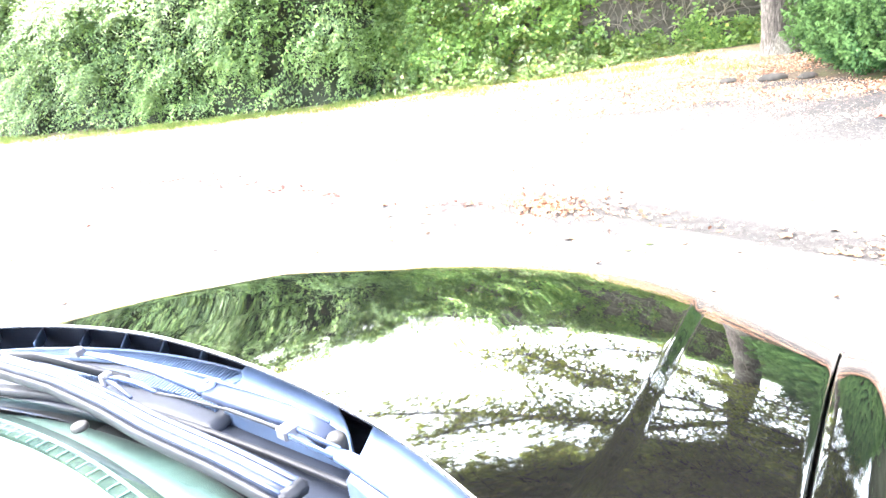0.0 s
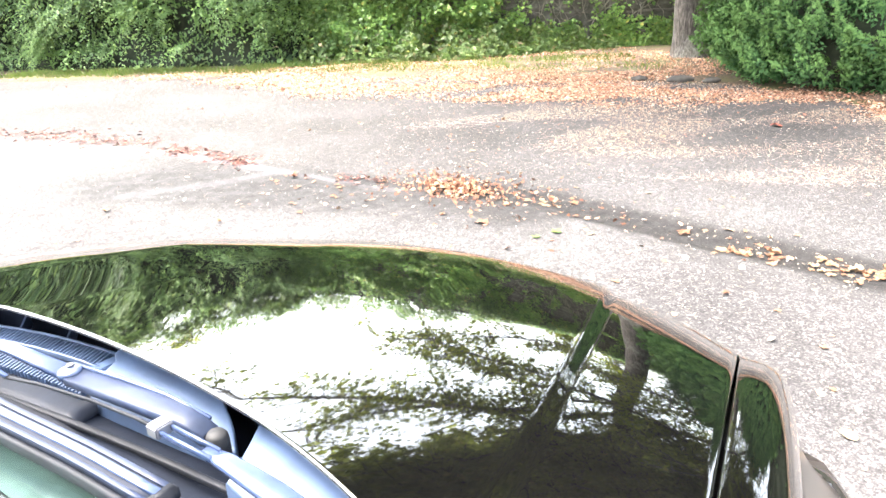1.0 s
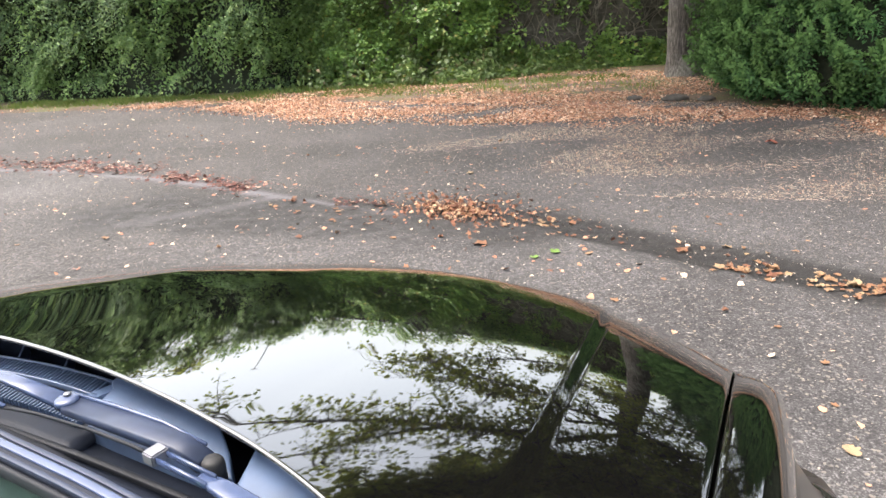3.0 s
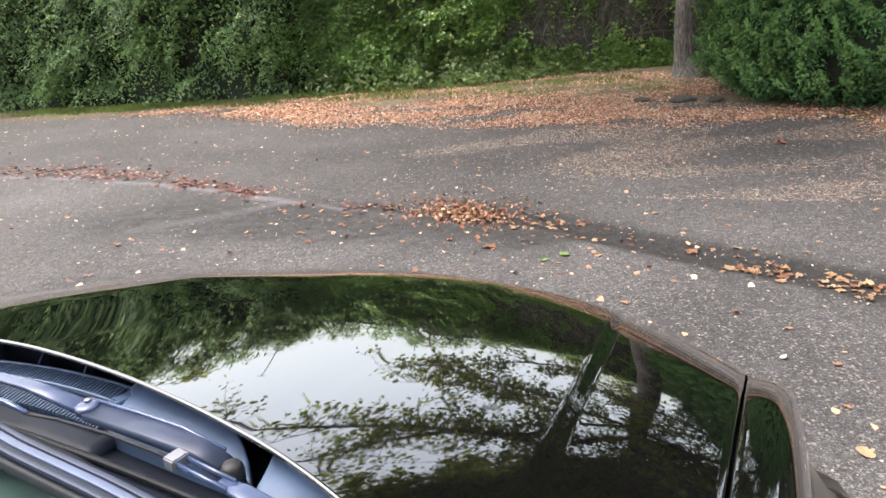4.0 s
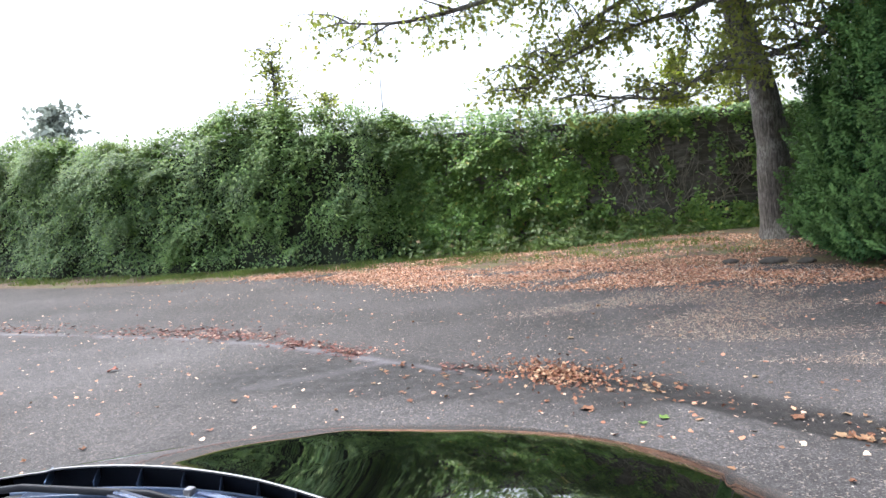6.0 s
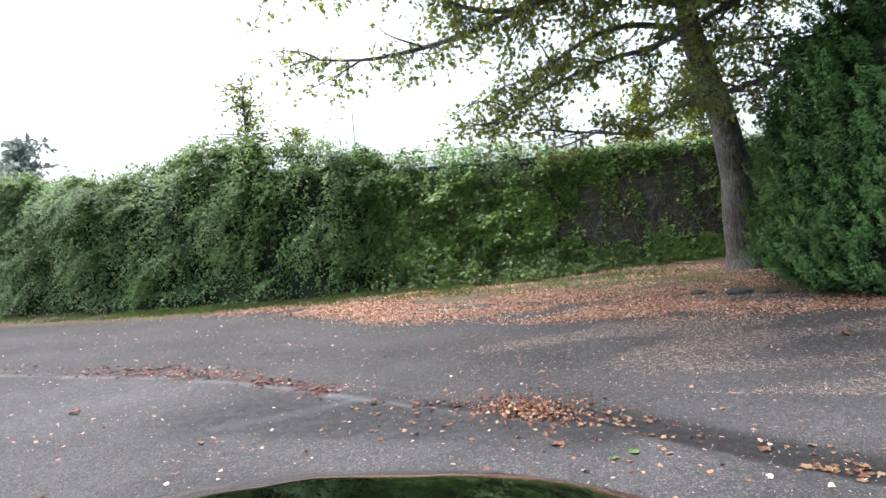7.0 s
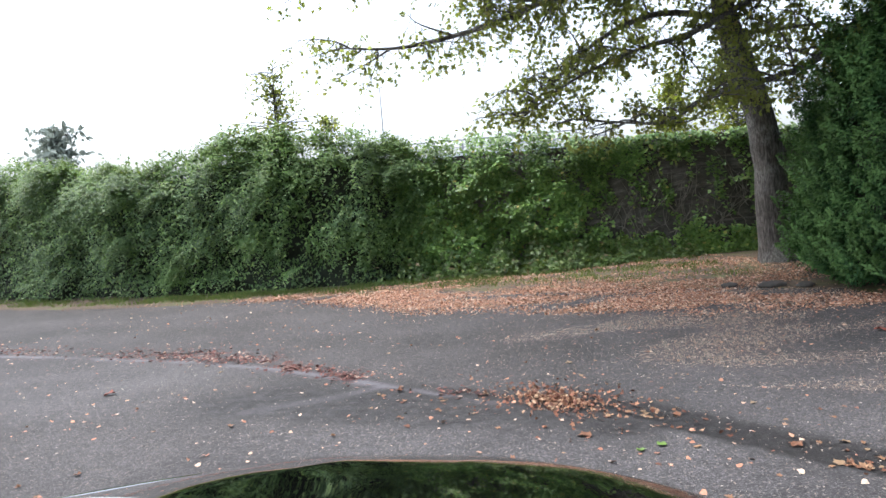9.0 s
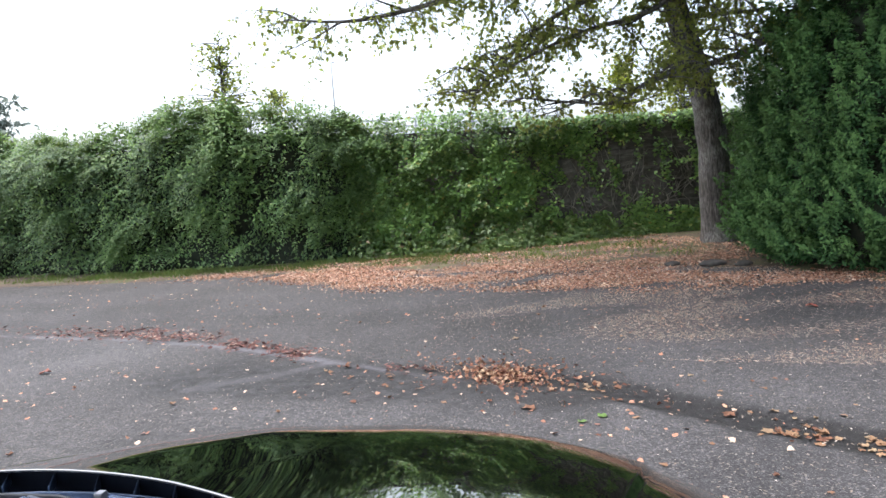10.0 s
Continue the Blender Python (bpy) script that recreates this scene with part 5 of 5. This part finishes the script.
    for off, w, up, mat in ((0.010, 0.006, 1.0525, DARK_ARM), (0.0, 0.008, 1.054, ARM), (-0.0105, 0.005, 1.052, DARK_ARM)):
        part("blade_rib", sweep([(s + 0.3 * off, f + off, up - 0.002) for s, f in fine], [w] * 24, [0.005] * 24, 0.2), mat, second)
    part("blade_rubber", sweep([(s, f - 0.017, 1.04) for s, f in fine], [0.007] * 24, [0.014] * 24, 0.5), RUBBER, second)
    part("blade_end", box((0.346, 0.856, 1.046), (0.014, 0.030, 0.016), -8, 0.003), RUBBER, second)


def build_dash():
    body = part("dashboard", slab(-0.70, 0.70, lambda s: 0.35 - 0.1 * s * s, lambda s: 0.905 - 0.36 * s * s, lambda s: 0.99 - 0.02 * s * s, lambda s: 0.972 - 0.02 * s * s, 30, 0.08, 0.015), DASH, car, "grey dashboard under the windscreen")
    ss = np.linspace(-0.5, 0.30, 26)

    def line(s):
        return 0.848 - 0.30 * (s + 0.15) ** 2

    part("vent_slot", sweep([(s, line(s), 0.979) for s in ss], [0.036] * 26, [0.010] * 26, 0.3), MATT_BLACK, body, "dark defroster slot")
    fin = bmesh.new()
    bmesh.ops.create_cube(fin, size=1.0)
    bmesh.ops.scale(fin, vec=(0.0025, 0.016, 0.006), verts=fin.verts)
    first = part("fin", fin, DASH, body, smooth=False)
    for k, s in enumerate(np.arange(-0.48, 0.29, 0.027)):
        ob = first if k == 0 else new("fin", first.data)
        ob.parent = body
        ob.matrix_local = pose(s, line(s) - 0.009, 0.983, 0, 0, -10)
    part("slot_bar", sweep([(s, line(s) + 0.001, 0.986) for s in ss], [0.004] * 26, [0.006] * 26, 0.6), DASH, body)
    part("sensor", disc((-0.035, 0.852, 1.024), 0.011, 0.008, 18, 0.6), MATT_BLACK, body, "small dark oval sensor")


def build_wheels():
    for f, r in WHEELS:
        for sign in (1, -1):
            wheel = new("wheel")
            wheel.parent = car
            wheel.matrix_local = pose(sign * 0.78, f, r)
            tagged(wheel, "black tyre on a grey alloy rim")
            bm = bmesh.new()
            rows = []
            for k in range(33):
                a = 2 * math.pi * k / 32
                rows.append([(sign * w, q * math.cos(a), q * math.sin(a)) for w, q in ((-0.1, 0.2), (-0.1, 0.28), (-0.08, r), (0.08, r), (0.1, 0.29), (0.1, 0.21))])
            grid(bm, rows)
            part("tyre", bm, RUBBER, wheel)
            part("rim", disc((sign * 0.06, 0, 0), 0.21, sign * 0.03, 24, 0.3, "x"), METAL, wheel)
    # dark wheel housings close the body underneath
    bm = bmesh.new()
    bmesh.ops.create_cube(bm, size=1.0)
    bmesh.ops.scale(bm, vec=(1.3, 4.0, 0.45), verts=bm.verts)
    bmesh.ops.translate(bm, vec=(0, -0.4, 0.5), verts=bm.verts)
    bmesh.ops.bevel(bm, geom=bm.edges[:], offset=0.08, segments=2, affect="EDGES")
    part("underbody", bm, MATT_BLACK, car)


def build_lamps():
    for sign in (1, -1):
        bm = bmesh.new()
        bmesh.ops.create_uvsphere(bm, u_segments=24, v_segments=14, radius=1.0)
        bmesh.ops.scale(bm, vec=(0.045, 0.10, 0.05), verts=bm.verts)
        bmesh.ops.rotate(bm, cent=(0, 0, 0), matrix=Matrix.Rotation(sign * 0.25, 3, "Z"), verts=bm.verts)
        bmesh.ops.translate(bm, vec=(sign * 0.905, 1.47, 0.715), verts=bm.verts)
        part("corner_lamp", bm, LENS, car, "smoked glossy corner lamp")
        part("fender_gap", sweep([(sign * s, f, z) for s, f, z in ((0.845, 1.56, 0.80), (0.856, 1.45, 0.815), (0.86, 1.3, 0.832), (0.862, 1.15, 0.844))], [0.006] * 4, [0.01] * 4, 0.6), RUBBER, car)


build_bonnet()
build_side(1, "body_side")
build_side(-1, "body_side")
build_front_and_back()
build_cabin()
build_cowl()
build_wipers()
build_dash()
build_wheels()
build_lamps()


# ---- fallen leaves ----
def leaf_mesh(name, seed, mat, curl=0.25):
    """One curled five-lobed dry leaf with a stalk, one unit long."""
    rnd = random.Random(seed)
    outline = []
    for k in range(22):
        a = math.pi * (2 * (k + 0.5) / 22) - math.pi / 2
        lobe = 0.38 + 0.13 * abs(math.cos(2.5 * (a - math.pi / 2))) + rnd.uniform(-0.07, 0.07)
        lobe *= 0.72 + 0.28 * abs(math.sin(a))
        outline.append((lobe * math.cos(a), lobe * math.sin(a)))
    cx, cy = rnd.uniform(-1, 1), rnd.uniform(-1, 1)

    def lift(x, y):
        return curl * ((x * cx + y * cy) ** 2 * 1.4 + 0.35 * abs(x) + 0.2 * math.sin(9 * x + seed) * y + 0.1 * math.sin(7 * y + 2 * seed) + 0.06 * math.sin(17 * x + 13 * y + seed))

    bm = bmesh.new()
    mid = bm.verts.new((0, 0, lift(0, 0)))
    inner = [bm.verts.new((x * 0.55, y * 0.55, lift(x * 0.55, y * 0.55))) for x, y in outline]
    outer = [bm.verts.new((x, y, lift(x, y) + rnd.uniform(-0.03, 0.05))) for x, y in outline]
    n = len(outline)
    for k in range(n):
        j = (k + 1) % n
        bm.faces.new((mid, inner[k], inner[j]))
        bm.faces.new((inner[k], outer[k], outer[j], inner[j]))
    a, b, c = bm.verts.new((-0.012, -0.3, 0.02)), bm.verts.new((0.012, -0.3, 0.02)), bm.verts.new((0.05 * cx, -0.75, 0.05))
    bm.faces.new((a, c, b))
    low = min(v.co.z for v in bm.verts)
    for v in bm.verts:
        v.co.z -= low
    me = bpy.data.meshes.new(name)
    bm.to_mesh(me)
    bm.free()
    me.materials.append(mat)
    me.polygons.foreach_set("use_smooth", [True] * len(me.polygons))
    return me


LEAVES = [leaf_mesh("fallen_leaf", 3 + 7 * k, SINGLE_LEAF, c) for k, c in enumerate((0.25, 0.35, 0.5, 0.65))]
GREEN_ONE, RED_ONE = leaf_mesh("fallen_leaf", 91, GREEN_LEAF, 0.3), leaf_mesh("fallen_leaf", 57, RED_LEAF, 0.5)
rnd_leaf = random.Random(5)


def drain_z(x, y):
    d, where = to_line(np.array([[x, y]]), DRAIN)
    dip = float(np.clip(1.2 - d[0] / at_x(where[0], DRAIN_WIDTH), 0, 1))
    return -float(drain_depth(where[0])) * dip * dip * (3 - 2 * dip)


def drop_leaf(x, y, size, mesh=None, label="", tilt=None):
    ob = new("fallen_leaf", mesh or rnd_leaf.choice(LEAVES))
    t = (rnd_leaf.gauss(0, 4), rnd_leaf.gauss(0, 4)) if tilt is None else tilt
    ob.matrix_world = pose(x, y, drain_z(x, y) + 0.003 + size * 0.3 * math.sin(radians(min(80, abs(t[0]) + abs(t[1])))), t[0], t[1], rnd_leaf.uniform(0, 360)) @ Matrix.Scale(size, 4)
    tagged(ob, label or "curled dry tan leaf lying on the asphalt", "leaf", "fallen leaves on the asphalt")


# leaves that stand out: place, size
for x, y, size in ((2.36, 3.99, 0.16), (2.44, 3.66, 0.13), (2.05, 4.2, 0.08), (1.16, 4.3, 0.16), (1.31, 6.24, 0.13), (-1.45, 4.95, 0.1), (-0.22, 5.65, 0.12), (1.85, 4.66, 0.11), (2.11, 2.01, 0.1),
                   (2.62, 3.95, 0.1), (2.72, 3.62, 0.11), (2.66, 3.5, 0.12), (2.6, 3.42, 0.1), (2.76, 3.52, 0.09), (3.0, 3.32, 0.13), (3.08, 3.22, 0.12), (3.16, 3.3, 0.11), (3.22, 3.1, 0.12), (2.92, 3.42, 0.09), (3.3, 3.02, 0.13), (3.42, 2.98, 0.1), (2.0, 4.52, 0.07), (1.78, 4.35, 0.08), (0.15, 5.05, 0.09), (-0.05, 4.7, 0.09), (0.6, 4.55, 0.08), (2.2, 3.1, 0.07), (2.35, 2.9, 0.06)):
    drop_leaf(x, y, size * 0.6)
drop_leaf(1.593, 4.065, 0.08, GREEN_ONE, "small fresh green leaf lying on the asphalt")
drop_leaf(1.45, 4.0, 0.06, GREEN_ONE, "small fresh green leaf lying on the asphalt")
drop_leaf(-3.13, 6.2, 0.11, RED_ONE, "rust red leaf lying on the asphalt")
drop_leaf(4.4, 6.7, 0.12, RED_ONE, "rust red leaf lying on the asphalt")
for cx, cy, spread, count in ((2.62, 3.62, 0.1, 26), (2.98, 3.3, 0.11, 40), (3.25, 3.05, 0.12, 34), (1.62, 4.75, 0.14, 10), (-0.1, 5.0, 0.4, 10)):
    for _ in range(count):
        drop_leaf(rnd_leaf.gauss(cx, spread), rnd_leaf.gauss(cy, spread * 0.7), rnd_leaf.uniform(0.03, 0.056))
for _ in range(80):
    x, y = rnd_leaf.uniform(-3.2, 3.2), rnd_leaf.uniform(2.2, 8.0)
    drop_leaf(x, y, rnd_leaf.uniform(0.025, 0.06))


def strewn(name, label, at, size, mat, template=LOBED, faces=LOBED_F, tilt=0.25, category="leaves"):
    k = len(at)
    nor = rng.normal(0, tilt, (k, 3)) + (0, 0, 1)
    tip = np.c_[rng.normal(0, 1, (k, 2)), np.zeros(k)]
    me = scatter(name, template, faces, at, nor, tip, size, mat)
    tagged(new(name, me), label, category, kind="stuff")


# the heap in the drain line
k = 1200
a, r = rng.uniform(0, 2 * math.pi, k), np.abs(rng.normal(0, 0.5, k)) * np.where(rng.uniform(0, 1, k) < 0.2, 2.2, 1.0)
px = 1.08 + np.cos(a) * r * 0.62 + 0.05 * rng.normal(0, 1, k)
py = 5.12 + np.sin(a) * r * 0.5 - (px - 1.08) * 0.5
heap = 0.014 * np.exp(-(r / 0.6) ** 2)
strewn("leaf_pile", "heap of wet brown leaves caught in the drain line", np.c_[px, py, 0.004 + heap * rng.uniform(0.2, 1.0, k)], rng.uniform(0.016, 0.044, k), PILE_LEAF, tilt=0.5)
# leaves along the rest of the drain
k = 3600
t = rng.uniform(0, 1, k) ** 0.85
lx = np.interp(t, np.linspace(0, 1, 9), [0.6, 0.0, -0.5, -1.0, -1.5, -2.0, -2.9, -4.1, -7.0])
ly = at_x(lx, DRAIN) + rng.normal(0.03, 0.13, k) + np.where(lx < -1.6, np.abs(rng.normal(0.05, 0.22, k)), 0)
keep = wobble(np.c_[lx, ly, 0 * lx], 1.5, 4.0) + rng.normal(0, 0.15, k) + np.where(lx < -1.8, 0.35, 0) > 0.1
strewn("drain_leaves", "brown leaves lying along the drain line", np.c_[lx, ly, 0 * lx][keep], rng.uniform(0.02, 0.055, keep.sum()), DRAIN_LEAF)
# the thick drift along the verge
k = 560000
x = rng.uniform(-12, 7.5, k)
e = at_x(x, EDGE)
y = e + rng.uniform(-2.6, 5.4, k)
off = y - e
reach = at_x(x, [(-6, 0.15), (-4, 0.3), (-2.5, 0.75), (-1.4, 1.5), (0.4, 2.35), (2, 2.3), (3.5, 2.2), (5, 2.0), (7, 1.8)])
reach = reach * (1 + 0.3 * wobble(np.c_[x, 0 * x, 0 * x], 0.9, 31.0))
d = np.where(off > 0, 0.22 + 0.6 * np.exp(-off / 0.7), 0.7 / (1 + np.exp(np.clip((-off - reach) / 0.16, -30, 30))))
d *= np.clip((x + 4.6) / 1.6, 0.06, 1) * np.clip(0.62 + 2.0 * wobble(np.c_[x * 0.45, y * 1.25, 0 * x], 1.1, 2.0) + 0.6 * wobble(np.c_[x, y, 0 * x], 2.6, 8.0), 0.03, 1)
d *= np.where(y > at_x(x, [(-6, 13.6), (-2.3, 13.5), (-1, 13.5), (1, 13.6), (2.1, 13.7), (3, 14.0), (4, 14.5), (8, 14.9)]), 0, 1)
keep = rng.uniform(0, 1, k) < d
x, y = x[keep], y[keep]
z = np.maximum(verge_height(np.c_[x, y]), 0) + rng.uniform(0.004, 0.02, len(x))
strewn("leaf_litter", "drift of dry orange-brown leaves along the verge", np.c_[x, y, z], rng.uniform(0.016, 0.044, len(x)), DRY_LEAF, [(1.7 * a, b, c) for a, b, c in POINTED], POINTED_F, tilt=0.35)
# sparse leaves, straw and pale chips over the asphalt
k = 7000
x, y = rng.uniform(-7, 6.5, k), rng.uniform(1.6, 12.5, k)
keep = (y < at_x(x, EDGE)) & (rng.uniform(0, 1, k) < np.clip(0.25 + 0.6 * wobble(np.c_[x, y, 0 * x], 0.8, 6.0), 0.06, 1))
strewn("leaf_scraps", "small scraps of dry leaf on the asphalt", np.c_[x, y, 0 * x + 0.006][keep], rng.uniform(0.012, 0.042, keep.sum()), DRY_LEAF, BROAD, BROAD_F)
k = 80000
x, y = rng.uniform(-7, 6.5, k), rng.uniform(1.2, 12.0, k)
keep = (y < at_x(x, EDGE)) & (rng.uniform(0, 1, k) < np.clip(0.55 + 0.1 * x + 0.7 * wobble(np.c_[x, y, 0 * x], 0.7, 12.0), 0.12, 1))
strewn("pale_chips", "pale chips and seeds strewn over the asphalt", np.c_[x, y, 0 * x + 0.005][keep], 0.004 + 0.024 * rng.uniform(0, 1, keep.sum()) ** 3.0, CHIPS, POINTED, POINTED_F, category="chips")
NEEDLE = [(-0.06, 0, 0), (0.06, 0, 0), (0.05, 1, 0.02), (-0.05, 1, 0.02)]
k = 120000
x, y = rng.uniform(0.5, 6.2, k), rng.uniform(4.2, 10.5, k)
w = wobble(np.c_[x * 0.6, y * 1.5, 0 * x], 0.9, 9.0) * 2.2 + 0.25 + 0.28 * (x - 3.2)
keep = (y < at_x(x, EDGE)) & (rng.uniform(0, 1, k) < np.clip(w, 0.03, 0.6)) & (y > 5.3 - 0.35 * (x - 2))
strewn("straw_litter", "pale straw and needles swept into patches on the asphalt", np.c_[x, y, 0 * x + 0.006][keep], rng.uniform(0.014, 0.042, keep.sum()), STRAW, NEEDLE, [(0, 1, 2, 3)], 0.12, "litter")
k = 11000
x, y = rng.uniform(0.5, 6.2, k), rng.uniform(5.0, 10.5, k)
w = wobble(np.c_[x * 0.6, y * 1.5, 0 * x], 0.9, 9.0) * 1.9 + 0.1 + 0.28 * (x - 3.4)
keep = (y < at_x(x, EDGE)) & (rng.uniform(0, 1, k) < np.clip(w, 0.02, 0.8)) & (y > 5.3 - 0.35 * (x - 2))
strewn("leaf_crumbs", "orange-brown crumbs of dry leaf swept into patches", np.c_[x, y, 0 * x + 0.007][keep], rng.uniform(0.012, 0.03, keep.sum()), DRY_LEAF, POINTED, POINTED_F, category="litter")
# grass fringe under the hedge
k = 30000
x = rng.uniform(-16, 5.0, k)
e, f = at_x(x, EDGE), at_x(x, FOOT)
f = np.where(x < -1, f, at_x(x, [(-1, 13.6), (2.1, 13.7), (5, 14.7)]))
y = e + (f + 0.2 - e) * rng.uniform(0.05, 1.0, k) ** 0.55
keep = rng.uniform(0, 1, k) < np.clip(0.5 + 1.6 * wobble(np.c_[x, y, 0 * x], 1.2, 6.0), 0.05, 1)
x, y = x[keep], y[keep]
k = len(x)
BLADE = [(-0.06, 0, 0), (0.06, 0, 0), (0.03, 0.6, 0.05), (0, 1, 0.2), (-0.03, 0.6, 0.05)]
nor = np.c_[rng.normal(0, 0.5, k), rng.normal(-1, 0.4, k), rng.normal(0, 0.2, k)]
tip = np.c_[rng.normal(0, 0.5, k), rng.normal(-0.3, 0.4, k), np.ones(k)]
me = scatter("grass", BLADE, [(0, 1, 2), (0, 2, 4), (4, 2, 3)], np.c_[x, y, verge_height(np.c_[x, y])], nor, tip, rng.uniform(0.03, 0.11, k), GRASS)
tagged(new("grass", me), "green grass and weeds at the hedge's foot", "grass", kind="stuff")


# ---- flat stones at the verge's edge ----
STONE = plain("grey_stone", (0.06, 0.054, 0.047), 0.9, vary=0.35, scale=9.0, relief=0.4)


def build_stone(x, y, size, seed):
    bm = bmesh.new()
    bmesh.ops.create_icosphere(bm, subdivisions=3, radius=1.0)
    for v in bm.verts:
        d = 1 + 0.22 * noise.noise(v.co * 1.3 + Vector((seed, 0, 0))) + 0.08 * noise.noise(v.co * 3.7 + Vector((0, seed, 0)))
        v.co = Vector((v.co.x * size[0] * d, v.co.y * size[1] * d, v.co.z * size[2] * d))
    me = bpy.data.meshes.new("flat_stone")
    bm.to_mesh(me)
    bm.free()
    me.materials.append(STONE)
    me.polygons.foreach_set("use_smooth", [True] * len(me.polygons))
    ob = new("flat_stone", me)
    ob.location = (x, y, 0.03)
    tagged(ob, "flat grey stone lying at the verge's edge", "stone", "stones at the verge")


build_stone(4.2, 10.2, (0.12, 0.09, 0.045), 1.0)
build_stone(4.72, 9.95, (0.2, 0.12, 0.055), 4.0)
build_stone(5.1, 9.75, (0.12, 0.09, 0.045), 8.0)


# ---- rough stone blocks that face the wall where the ivy leaves it bare ----
def stone_block(seed):
    """One rough-dressed block, a unit wide and high, with worn edges."""
    bm = bmesh.new()
    rnd = random.Random(seed)
    rings = []
    for inset, out in ((0.0, 0.0), (0.02, 0.5), (0.1, 1.0)):
        ring = []
        for a, b in ((-0.5, -0.5), (0.0, -0.5), (0.5, -0.5), (0.5, 0.0), (0.5, 0.5), (0.0, 0.5), (-0.5, 0.5), (-0.5, 0.0)):
            ring.append(bm.verts.new((a * (1 - 2 * inset) + rnd.uniform(-0.05, 0.05), -out * rnd.uniform(0.5, 1.2), b * (1 - 2 * inset) + rnd.uniform(-0.08, 0.08))))
        rings.append(ring)
    for a, b in zip(rings, rings[1:]):
        for k in range(8):
            bm.faces.new((a[k], a[(k + 1) % 8], b[(k + 1) % 8], b[k]))
    bm.faces.new(rings[-1])
    bmesh.ops.recalc_face_normals(bm, faces=bm.faces)
    me = bpy.data.meshes.new("stone_block")
    bm.to_mesh(me)
    bm.free()
    me.materials.append(BLOCK)
    return me


def block_material():
    m, n, l, b = material("stained_stone_block", 0.92)
    tone = ramp(n, l, n.new("ShaderNodeObjectInfo").outputs["Random"], [(0.0, grey(0.8)), (1.0, grey(1.15))])
    col = ramp(n, l, tex_noise(n, l, 3.0, 8.0, 0.7, "Generated"), [(0.3, (0.032, 0.031, 0.025)), (0.5, (0.075, 0.072, 0.06)), (0.72, (0.17, 0.165, 0.142))])
    l.new(mix(n, l, 1.0, col, tone, "MULTIPLY"), b.inputs["Base Color"])
    bump(n, l, b, tex_noise(n, l, 9.0, 6.0, 0.7), 0.6, 0.02)
    return m


BLOCK = block_material()
BLOCKS = [stone_block(3 + k) for k in range(9)]
rnd_block = random.Random(41)
z = 0.08
while z < 2.36:
    high = rnd_block.uniform(0.27, 0.46)
    x = 2.3 + rnd_block.uniform(0, 0.3)
    while x < 7.4:
        wide = rnd_block.uniform(0.35, 0.95)
        ob = child(new("stone_block", rnd_block.choice(BLOCKS)), wall_back)
        ob.matrix_local = Matrix.LocRotScale((x + wide / 2, WALL_Y - 0.002, z + high / 2 + 0.05 * math.sin(1.9 * x + 3 * z)), Euler((0, rnd_block.uniform(-0.06, 0.06), 0)), (wide, rnd_block.uniform(0.006, 0.026), high * rnd_block.uniform(0.85, 1.08)))
        x += wide
    z += high
